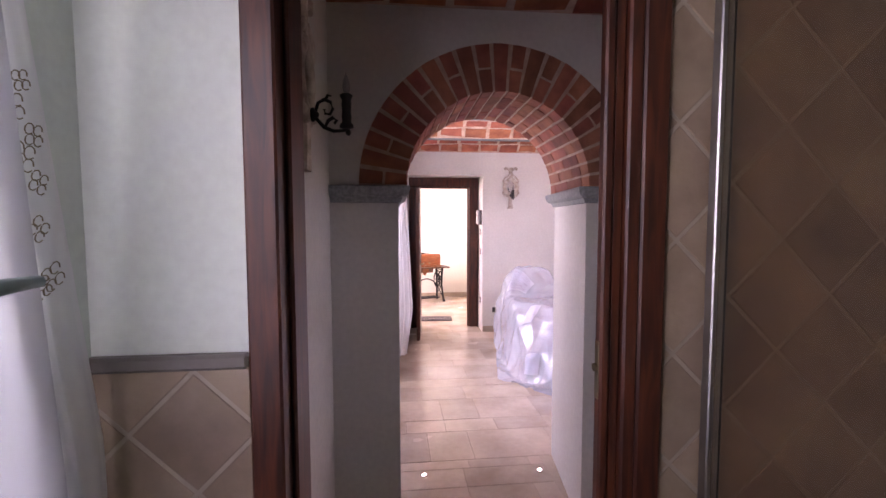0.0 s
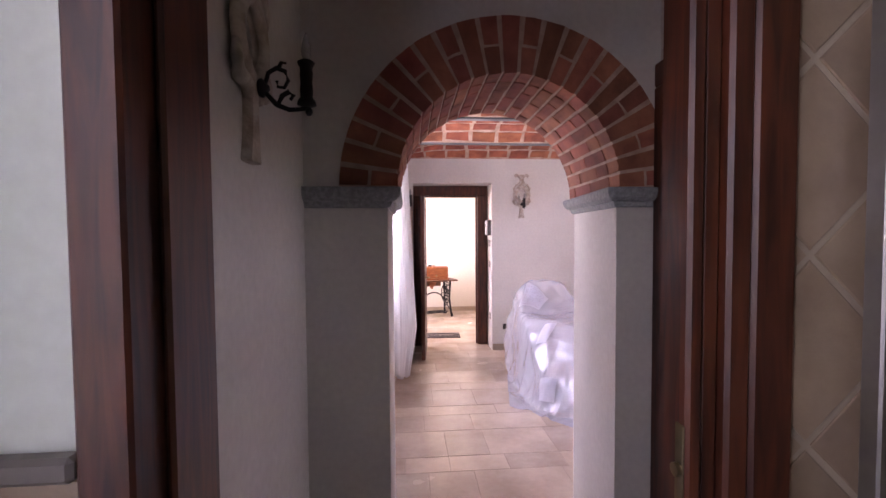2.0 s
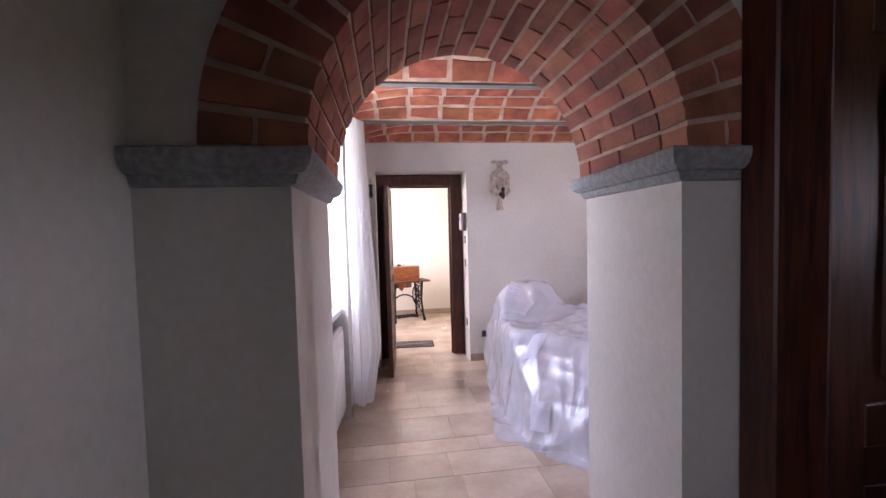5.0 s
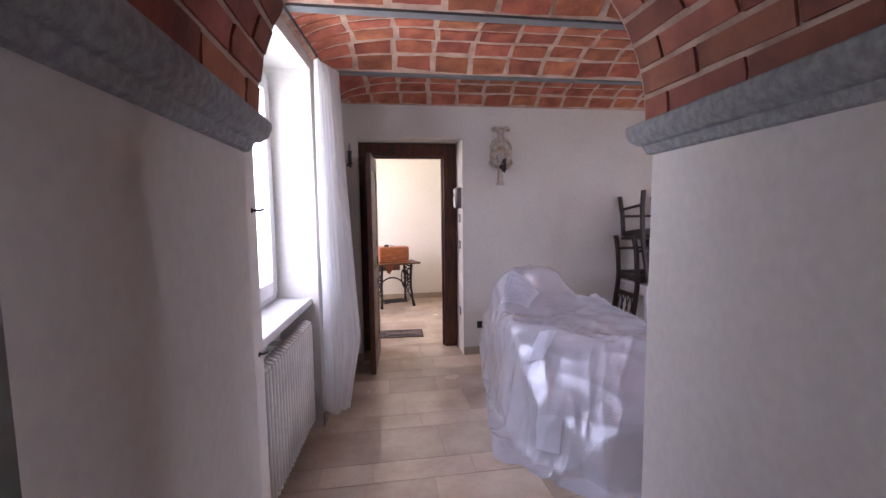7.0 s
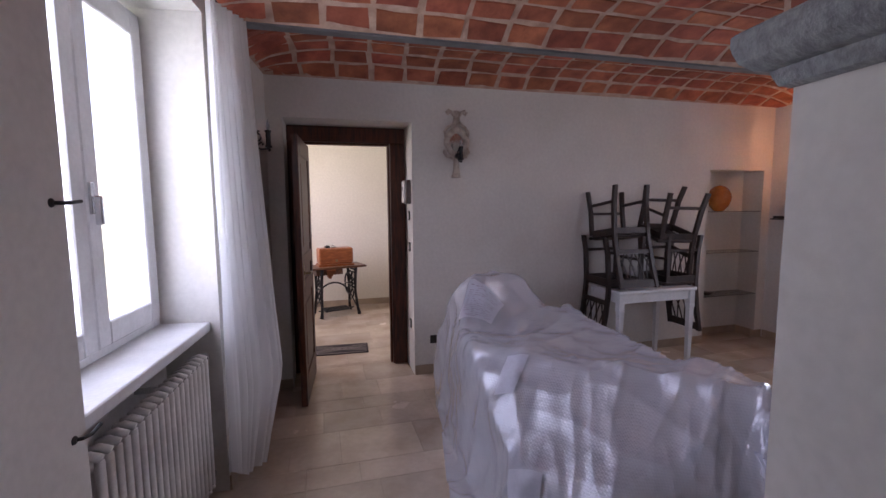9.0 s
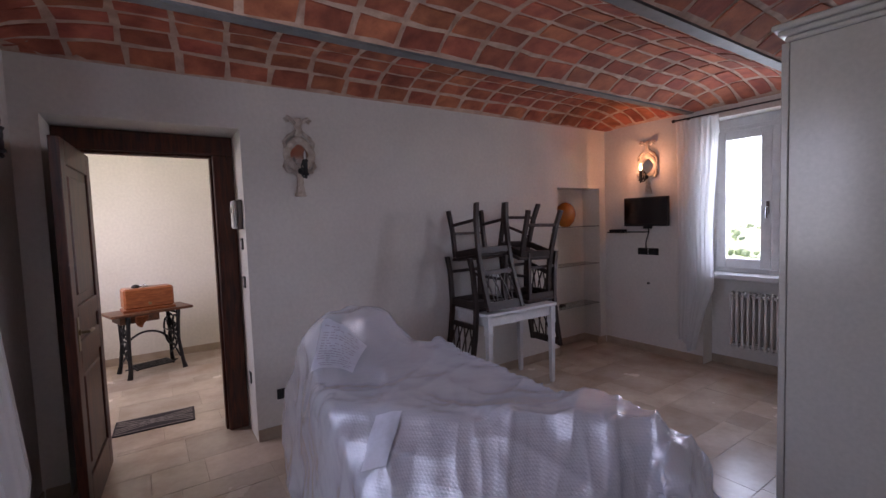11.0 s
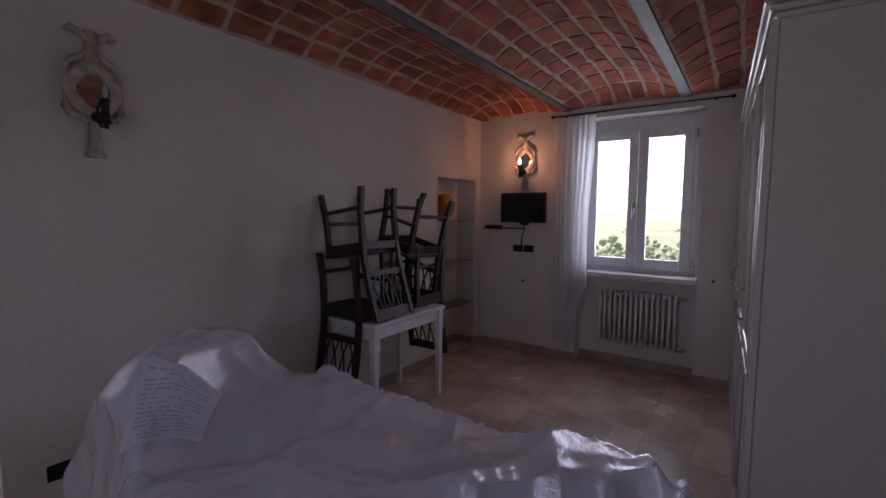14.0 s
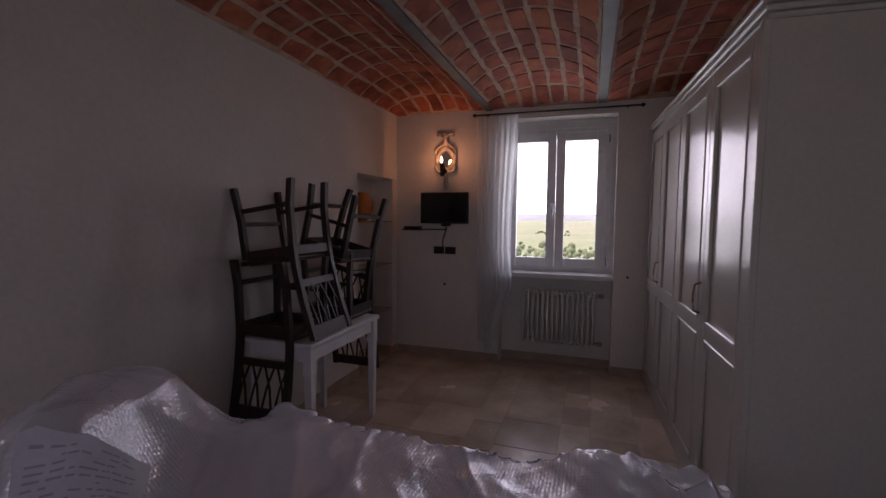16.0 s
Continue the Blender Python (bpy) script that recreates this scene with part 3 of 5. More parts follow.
# ---- things: main room ----
# chaise longue under a plastic dust sheet
def smooth_step(d, w):
    k = np.clip(d / w, 0, 1)
    return k * k * (3 - 2 * k)


def hull_depth(X, Y, pts):
    """Depth inside a convex counter-clockwise outline, negative outside."""
    d = np.full(X.shape, 9.0)
    for (ax, ay), (bx, by) in zip(pts, pts[1:] + pts[:1]):
        n = math.hypot(bx - ax, by - ay)
        d = np.minimum(d, ((X - ax) * -(by - ay) + (Y - ay) * (bx - ax)) / n)
    return d


def body(X, Y):
    """Height of the hidden furniture: a sloping chaise with a raised head end."""
    seat_h = 0.69 + 0.035 * np.clip((4.25 - Y) / 0.6, 0, 1) - 0.03 * np.clip((Y - 4.2) / 0.5, 0, 1) + 0.09 * np.clip((Y - 4.75) / 0.3, 0, 1)
    h = seat_h * smooth_step(hull_depth(X, Y, CHAISE_SEAT) + 0.05, 0.10)
    ax, ay, bx, by = CHAISE_HEAD
    dx, dy = bx - ax, by - ay
    k = np.clip(((X - ax) * dx + (Y - ay) * dy) / (dx * dx + dy * dy), 0, 1)
    r = np.hypot(X - ax - k * dx, Y - ay - k * dy)
    h = np.maximum(h, (1.015 - 0.05 * k) * (1 - np.clip((r - 0.07) / (0.62 + 0.20 * k), 0, 1) ** 1.1) * smooth_step(X - 1.13, 0.20))
    k2 = hull_depth(X, Y, CHAISE_FOOT)
    slope = np.clip(0.06 + 0.95 * ((X - 1.09) * 0.755 + (Y - 4.0) * 0.655), 0.02, 0.66)
    h = np.maximum(h, slope * smooth_step(k2 + 0.06, 0.14))
    flare = np.clip(0.64 - 1.3 * np.maximum(0, X - 2.36 + 0.25 * (Y - 3.7)), 0, 0.64)
    return np.maximum(h, flare * smooth_step(hull_depth(X, Y, CHAISE_SKIRT) + 0.05, 0.12))


CHAISE_SEAT = [(1.80, 4.08), (2.20, 3.60), (2.36, 3.64), (2.32, 4.62), (2.15, 5.15), (1.55, 5.10), (1.55, 4.72)]
CHAISE_HEAD = (1.50, 5.26, 1.78, 5.42)
CHAISE_FOOT = [(1.16, 4.12), (1.45, 3.72), (2.15, 3.60), (1.95, 4.30), (1.62, 5.00), (1.32, 5.20), (1.21, 5.04)]
CHAISE_SKIRT = [(2.10, 3.50), (2.80, 3.56), (2.66, 4.20), (2.30, 4.40)]


def drape(cx, cy, x0, x1, y0, y1, nx, ny, turn, steps):
    """Let a square-cornered sheet fall over the furniture; returns its grid of points."""
    gx, gy = np.meshgrid(np.linspace(x0, x1, nx), np.linspace(y0, y1, ny), indexing="ij")
    ca, sa = math.cos(radians(turn)), math.sin(radians(turn))
    X = cx + gx * ca - gy * sa
    Y = cy + gx * sa + gy * ca
    rs = np.random.RandomState(7)
    p = np.stack([X, Y, 1.04 + 0.06 * rs.rand(nx, ny)], -1)
    for _ in range(3):
        p[1:-1, 1:-1, 2] = (p[2:, 1:-1, 2] + p[:-2, 1:-1, 2] + p[1:-1, 2:, 2] + p[1:-1, :-2, 2]) / 4
    vel = np.zeros_like(p)
    a, b = 1.025 * (x1 - x0) / (nx - 1), 1.025 * (y1 - y0) / (ny - 1)
    links = []
    for di, dj, rest, stiff in ((1, 0, a, 1.0), (0, 1, b, 1.0), (1, 1, math.hypot(a, b), 0.7), (1, -1, math.hypot(a, b), 0.7), (3, 0, 3 * a, 0.10), (0, 3, 3 * b, 0.10)):
        for s in range(2):
            links.append((di, dj, s, rest, stiff))

    def pair(di, dj, s):
        step = 2 if max(di, abs(dj)) == 1 else 6
        if di:
            starts = range(s, s + 1) if step == 2 else range(s * 3, s * 3 + 3)
            for st in starts:
                n = len(range(st, nx - di, step))
                if dj < 0:
                    yield (slice(st, nx - di, step), slice(1, None)), (slice(st + di, None, step), slice(0, -1)), n
                elif dj > 0:
                    yield (slice(st, nx - di, step), slice(0, -1)), (slice(st + di, None, step), slice(1, None)), n
                else:
                    yield (slice(st, nx - di, step), slice(None)), (slice(st + di, None, step), slice(None)), n
        else:
            starts = range(s, s + 1) if step == 2 else range(s * 3, s * 3 + 3)
            for st in starts:
                n = len(range(st, ny - dj, step))
                yield (slice(None), slice(st, ny - dj, step)), (slice(None), slice(st + dj, None, step)), n

    plan = []
    for di, dj, s, rest, stiff in links:
        for ia, ib, n in pair(di, dj, s):
            plan.append((ia, ib, n, 0 if di else 1, rest, stiff))
    dt = 0.03
    for it in range(steps):
        vel[..., 2] -= 9.8 * dt
        vel *= 0.93
        q = p + vel * dt
        for sub in range(4):
            for ia, ib, n, axis, rest, stiff in plan:
                va, vb = q[ia], q[ib]
                if axis == 0:
                    va, vb = va[:n], vb[:n]
                else:
                    va, vb = va[:, :n], vb[:, :n]
                d = vb - va
                ln = np.sqrt((d * d).sum(-1))
                ex = (ln - rest) / ln
                if stiff < 0.5:
                    ex = np.minimum(ex, 0)
                c = d * (0.5 * stiff * ex)[..., None]
                va += c
                vb -= c
            e = 0.01
            h = body(q[..., 0], q[..., 1]) + 0.008
            hx = (body(q[..., 0] + e, q[..., 1]) + 0.008 - h) / e
            hy = (body(q[..., 0], q[..., 1] + e) + 0.008 - h) / e
            deep = np.maximum(h - q[..., 2], 0)
            inv = 1 / (1 + hx * hx + hy * hy)
            push = deep * inv
            q[..., 0] -= push * hx
            q[..., 1] -= push * hy
            q[..., 2] += push
            hit = deep > 0
            q[..., 0] = np.where(hit, q[..., 0] * 0.4 + p[..., 0] * 0.6, q[..., 0])
            q[..., 1] = np.where(hit, q[..., 1] * 0.4 + p[..., 1] * 0.6, q[..., 1])
            q[..., 2] = np.maximum(q[..., 2], 0.008)
        vel = (q - p) / dt
        p = q
    return p


def slab(outline, z0, z1, lift, bevel):
    """Padded block on an outline; lift(x, y) raises its top."""
    bm = bmesh.new()
    low = [bm.verts.new((x, y, z0)) for x, y in outline]
    top = [bm.verts.new((x, y, z1 + lift(x, y))) for x, y in outline]
    bm.faces.new(list(reversed(low)))
    bm.faces.new(top)
    for k in range(len(outline)):
        q = (k + 1) % len(outline)
        bm.faces.new((low[k], low[q], top[q], top[k]))
    bmesh.ops.bevel(bm, geom=bm.edges[:], offset=bevel, segments=3, affect="EDGES", profile=0.5)
    return bm


def inset(outline, d):
    mx, my = sum(p[0] for p in outline) / len(outline), sum(p[1] for p in outline) / len(outline)
    return [(x + (mx - x) * d / math.hypot(mx - x, my - y), y + (my - y) * d / math.hypot(mx - x, my - y)) for x, y in outline]


seat = thing("covered_chaise", pose(0, 0, 0), "pale upholstered chaise longue hidden under a plastic dust sheet", "chaise longue")
part("seat", slab(inset(CHAISE_SEAT, 0.10), 0.12, 0.60, lambda x, y: 0.02 * (y < 4), 0.04), UPHOLSTERY, seat, "", True)
part("headrest", tube(bmesh.new(), [(1.48, 5.27, 0.82), (1.63, 5.35, 0.82), (1.78, 5.42, 0.80)], 0.11, 14, 1.0, (0.8, 1, 0.8)), UPHOLSTERY, seat, "", True)
part("backrest", boxes((1.50, 1.80, 5.20, 5.38, 0.12, 0.74), bevel=0.05), UPHOLSTERY, seat)
part("side_cushion", slab(inset([(1.42, 4.35), (1.72, 4.25), (1.60, 4.90), (1.36, 5.0)], 0.06), 0.12, 0.36, lambda x, y: 0.14 * (y - 4.3), 0.04), UPHOLSTERY, seat, "", True)
for x, y in ((1.90, 4.16), (2.20, 3.82), (2.18, 4.55), (1.55, 5.25), (1.48, 4.50)):
    part("leg", boxes((x - 0.025, x + 0.025, y - 0.025, y + 0.025, 0, 0.13), bevel=0.004), CHAIRWOOD, seat)

NU, NVV = 96, 80
U0, U1, V0, V1 = -1.15, 1.42, -1.22, 0.95
cloth = drape(1.95, 4.75, U0, U1, V0, V1, NU, NVV, -49, 110)


def finer(p):
    """Twice the points along both sides, by four-point curves."""
    for _ in range(2):
        q = np.concatenate([2 * p[:1] - p[1:2], p, 2 * p[-1:] - p[-2:-1]])
        mid = (9 * (q[1:-2] + q[2:-1]) - q[:-3] - q[3:]) / 16
        out = np.empty((2 * p.shape[0] - 1,) + p.shape[1:])
        out[0::2], out[1::2] = p, mid
        p = out.transpose(1, 0, 2)
    return p


cloth = finer(finer(cloth))
su, sv = np.meshgrid(np.linspace(U0, U1, cloth.shape[0]), np.linspace(V0, V1, cloth.shape[1]), indexing="ij")
kept = ((su - U0) + (sv - V0) > 0.95) & ((U1 - su) + (sv - V0) > 0.52) & ((U1 - su) + (V1 - sv) > 0.6) & ((su - U0) + (V1 - sv) > 0.3)
index = np.full(kept.shape, -1)
index[kept] = np.arange(kept.sum())
du, dv = np.gradient(cloth, axis=0), np.gradient(cloth, axis=1)
normal = np.cross(du, dv)
normal /= np.linalg.norm(normal, axis=-1, keepdims=True) + 1e-9
FOLDS = [(math.cos(radians(t)), math.sin(radians(t)), f, g, h) for t, f, g, h in ((20, 0.8, 2.8, 0.080), (-52, 1.0, 3.3, 0.075), (75, 1.4, 4.8, 0.048), (-12, 2.0, 7.5, 0.026), (110, 3.4, 12.0, 0.013))]
for i in range(cloth.shape[0]):
    for j in range(cloth.shape[1]):
        u, v = su[i, j], sv[i, j]
        lift = 0.0
        for c, d, along, across, high in FOLDS:
            lift += high * (0.22 - abs(noise.noise(Vector(((u * c + v * d) * along, (v * c - u * d) * across, high * 90)))))
        cloth[i, j] += normal[i, j] * lift
cloth[..., 2] = np.maximum(cloth[..., 2], 0.006)
points = cloth[kept]
quads = np.stack([index[:-1, :-1], index[1:, :-1], index[1:, 1:], index[:-1, 1:]], -1).reshape(-1, 4)
quads = quads[(quads >= 0).all(1)]
me = bpy.data.meshes.new("film")
me.from_pydata(points.tolist(), [], quads.tolist())
me.materials.append(PLASTIC)
me.polygons.foreach_set("use_smooth", [True] * len(me.polygons))
cover = thing("plastic_sheet", pose(0, 0, 0), "crumpled translucent bubble wrap draped over the chaise to the floor", "dust sheet")
film_ob = new("film", me)
film_ob.parent = cover


def paper_on_sheet(fu, fv, du, dv, label, lines):
    """Paper stuck to the sheet at a share of its length and width, following its folds."""
    nu, nv = cloth.shape[:2]

    def at(a, b, lift):
        x, y = min(max((fu + a * du) * (nu - 1), 1), nu - 3), min(max((fv + b * dv) * (nv - 1), 1), nv - 3)
        i, j = int(x), int(y)
        fx, fy = x - i, y - j
        p = (cloth[i, j] * (1 - fx) + cloth[i + 1, j] * fx) * (1 - fy) + (cloth[i, j + 1] * (1 - fx) + cloth[i + 1, j + 1] * fx) * fy
        n = Vector(cloth[i + 2, j] - cloth[i - 1, j]).cross(Vector(cloth[i, j + 2] - cloth[i, j - 1])).normalized()
        return Vector(p) + n * lift

    ob = thing("paper_label", pose(0, 0, 0), label, "paper")
    bm = bmesh.new()
    k = 12
    g = [[bm.verts.new(at(i / k - 0.5, j / k - 0.5, 0.012)) for i in range(k + 1)] for j in range(k + 1)]
    for ra, rb in zip(g, g[1:]):
        for i in range(k):
            bm.faces.new((ra[i], ra[i + 1], rb[i + 1], rb[i]))
    part("sheet", bm, PAPER, ob, "", True)
    if lines:
        rng = random.Random(4)
        bars = bmesh.new()
        for r in range(lines):
            b = 0.42 - 0.84 * r / (lines - 1)
            a = -0.42
            while a < 0.32:
                step = rng.uniform(0.03, 0.13)
                q = [at(a, b, 0.0145), at(a + step, b, 0.0145), at(a + step, b - 0.018, 0.0145), at(a, b - 0.018, 0.0145)]
                if rng.random() < 0.75:
                    bars.faces.new([bars.verts.new(p) for p in q])
                a += step + 0.025
        part("print", bars, PRINT, ob, "rows of small grey print")


paper_on_sheet(0.242, 0.544, 0.072, 0.068, "white printed paper label taped on the plastic", 16)
paper_on_sheet(0.484, 0.127, 0.060, 0.075, "plain white paper square stuck to the plastic", 0)
paper_on_sheet(0.405, 0.335, 0.040, 0.078, "plain white paper slip stuck to the plastic", 0)

# wardrobe
WX0, WX1, WY, WTOP = 2.785, 5.13, 3.45, 2.21
ward = thing("wardrobe", pose(WX0, WY, 0, rz=2.6) @ pose(-WX0, -WY, 0), "tall off-white lacquered wardrobe with framed doors", "wardrobe")
part("body", boxes((WX0, WX1, 2.72, WY - 0.024, 0.0, WTOP), bevel=0.002), LACQUER, ward)
bm = bmesh.new()
for z0, z1, o in ((WTOP + 0.0005, WTOP + 0.022, 0.012), (WTOP + 0.0225, WTOP + 0.045, 0.030), (WTOP + 0.0455, WTOP + 0.07, 0.048)):
    box(bm, WX0 - o, WX1, 2.72, WY + o - 0.02, z0, z1, bevel=0.006)
part("cornice", bm, LACQUER, ward, "stepped moulded cornice")
part("edge_trim", boxes((WX0 - 0.006, WX0 + 0.03, WY - 0.023, WY + 0.003, 0.0, WTOP), bevel=0.003), LACQUER, ward)
part("plinth", boxes((WX0 + 0.031, WX1, WY - 0.0235, WY - 0.004, 0.0, 0.07), bevel=0.002), LACQUER, ward)
nd = 4
dw = (WX1 - WX0 - 0.034) / nd
for i in range(nd):
    xa = WX0 + 0.033 + i * dw
    xb = xa + dw - 0.005
    y0, y1, st = WY - 0.0235, WY, 0.068
    dob = part("door", boxes((xa, xb, y0, y0 + 0.006, 0.075, WTOP - 0.008)), LACQUER, ward)
    for sa, sb in ((xa, xa + st), (xb - st, xb)):
        part("stile", boxes((sa, sb, y0 + 0.0062, y1, 0.075, WTOP - 0.008), bevel=0.002), LACQUER, dob)
    for za, zb in ((0.075, 0.155), (0.865, 0.945), (WTOP - 0.085, WTOP - 0.008)):
        part("rail", boxes((xa + st, xb - st, y0 + 0.0062, y1, za, zb), bevel=0.002), LACQUER, dob)
    for za, zb in ((0.155, 0.865), (0.945, WTOP - 0.085)):
        pn = boxes((xa + st, xb - st, y0 + 0.0062, y1 - 0.012, za, zb))
        part("panel", pn, LACQUER, dob)
        mo = bmesh.new()
        for q in ((xa + st, xa + st + 0.014, za, zb), (xb - st - 0.014, xb - st, za, zb), (xa + st + 0.014, xb - st - 0.014, za, za + 0.014), (xa + st + 0.014, xb - st - 0.014, zb - 0.014, zb)):
            box(mo, q[0], q[1], y1 - 0.012, y1 + 0.005, q[2], q[3], bevel=0.004)
        part("moulding", mo, LACQUER, dob)
    if i % 2 == 0:
        continue
    hx = xa + 0.035
    hb = tube(bmesh.new(), [(hx, y1, 0.98), (hx, y1 + 0.028, 0.99), (hx, y1 + 0.034, 1.04), (hx, y1 + 0.034, 1.08), (hx, y1 + 0.028, 1.13), (hx, y1, 1.14)], 0.006)
    part("handle", hb, BRASS, dob, "curved aged brass handle", True)

# table with chairs put up on it
table = thing("dining_table", pose(3.29, 5.745, 0), "small white painted wooden table carrying upturned chairs", "table")
part("tabletop", boxes((-0.42, 0.42, -0.25, 0.25, 0.722, 0.752), bevel=0.006), WHITEPAINT, table)
part("apron", boxes((-0.36, 0.36, -0.215, -0.195, 0.635, 0.7215), (-0.36, 0.36, 0.195, 0.215, 0.635, 0.7215), (-0.385, -0.365, -0.19, 0.19, 0.635, 0.7215), (0.365, 0.385, -0.19, 0.19, 0.635, 0.7215), bevel=0.002), WHITEPAINT, table)
for sx in (-1, 1):
    for sy in (-1, 1):
        lg = bmesh.new()
        cx, cy = sx * 0.378, sy * 0.21
        rings = []
        for z, h in ((0, 0.014), (0.02, 0.017), (0.56, 0.024), (0.565, 0.029), (0.59, 0.029), (0.595, 0.027), (0.7215, 0.027)):
            rings.append([lg.verts.new((cx + a * h, cy + b * h, z)) for a, b in ((-1, -1), (1, -1), (1, 1), (-1, 1))])
        for a, b in zip(rings, rings[1:]):
            for k in range(4):
                lg.faces.new((a[k], a[(k + 1) % 4], b[(k + 1) % 4], b[k]))
        lg.faces.new(rings[0])
        lg.faces.new(rings[-1])
        part("leg", lg, WHITEPAINT, table)


def bar(bm, pts, w, d):
    """Rectangular stick through points, w across x and d across y."""
    rings = []
    for p in pts:
        rings.append([bm.verts.new((p[0] + a * w / 2, p[1] + b * d / 2, p[2])) for a, b in ((-1, -1), (1, -1), (1, 1), (-1, 1))])
    for a, b in zip(rings, rings[1:]):
        for k in range(4):
            bm.faces.new((a[k], a[(k + 1) % 4], b[(k + 1) % 4], b[k]))
    bm.faces.new(rings[0])
    bm.faces.new(rings[-1])
    bmesh.ops.bevel(bm, geom=[e for e in bm.edges if len(e.link_faces) == 2 and e.calc_face_angle(0) > 0.9], offset=0.004, segments=1, affect="EDGES")
    return bm


def chair(m):
    ob = thing("dining_chair", m, "dark-stained wooden chair with a lattice back, upturned on the table", "chair", "chairs stacked on the table")
    for s in (-1, 1):
        post = bar(bmesh.new(), [(s * 0.165, 0.215, 0.0), (s * 0.168, 0.185, 0.15), (s * 0.172, 0.17, 0.40), (s * 0.175, 0.172, 0.50), (s * 0.178, 0.195, 0.70), (s * 0.18, 0.235, 0.92)], 0.034, 0.036)
        part("back_post", post, CHAIRWOOD, ob)
        part("front_leg", bar(bmesh.new(), [(s * 0.190, -0.168, 0.0), (s * 0.176, -0.160, 0.2), (s * 0.178, -0.16, 0.425)], 0.032, 0.034), CHAIRWOOD, ob)
        part("side_stretcher", boxes((s * 0.170 - 0.010, s * 0.170 + 0.010, -0.158, 0.170, 0.125, 0.152), bevel=0.004), CHAIRWOOD, ob)
        part("side_rail", boxes((s * 0.174 - 0.010, s * 0.174 + 0.010, -0.142, 0.152, 0.375, 0.43), bevel=0.002), CHAIRWOOD, ob)
    part("cross_stretcher", boxes((-0.155, 0.155, -0.17, -0.15, 0.20, 0.224), bevel=0.003), CHAIRWOOD, ob)
    part("front_rail", boxes((-0.16, 0.16, -0.17, -0.15, 0.375, 0.43), bevel=0.002), CHAIRWOOD, ob)
    part("rear_rail", boxes((-0.154, 0.154, 0.16, 0.18, 0.375, 0.43), bevel=0.002), CHAIRWOOD, ob)
    st = boxes((-0.195, 0.195, -0.20, 0.15, 0.4305, 0.458), bevel=0.010)
    part("seat_frame", st, CHAIRWOOD, ob)
    part("seat", boxes((-0.155, 0.155, -0.165, 0.12, 0.4585, 0.466), bevel=0.003), SEAT, ob, "woven rush seat")

    def back(z):
        return 0.172 + (0.235 - 0.172) * max(0, (z - 0.5) / 0.42) ** 1.3

    for za, zb in ((0.575, 0.615), (0.845, 0.915)):
        part("back_rail", bar(bmesh.new(), [(x, back((za + zb) / 2) + 0.012 * (1 - (x / 0.16) ** 2), (za + zb) / 2) for x in (-0.16, 0, 0.16)][0:0] or [(0, back(za), za), (0, back(zb), zb)], 0.325, 0.02), CHAIRWOOD, ob)
    for k in range(4):
        x0 = -0.13 + k * 0.087
        for dx in (0.062, -0.062):
            xa, xb = x0 - dx / 2, x0 + dx / 2
            part("lattice_slat", bar(bmesh.new(), [(xa, back(0.61), 0.6155), ((xa + xb) / 2 + (0.012 if dx > 0 else -0.012), back(0.72) + (0.003 if dx > 0 else -0.003), 0.73), (xb, back(0.84), 0.8445)], 0.011, 0.008), CHAIRWOOD, ob)
    return ob


chair_a = chair(pose(3.025, 5.80, 1.219, 180, 0, -90))
copy_thing(chair_a, Matrix.Translation((3.065, 5.85, 1.652)) @ Matrix.Rotation(radians(-8.5), 4, "X") @ pose(0, 0, 0, 180))
copy_thing(chair_a, pose(3.61, 5.77, 1.219, 180, 0, 90))
copy_thing(chair_a, Matrix.Translation((3.545, 5.645, 1.645)) @ Matrix.Rotation(radians(13), 4, "X") @ pose(0, 0, 0, 180, 0, 82))


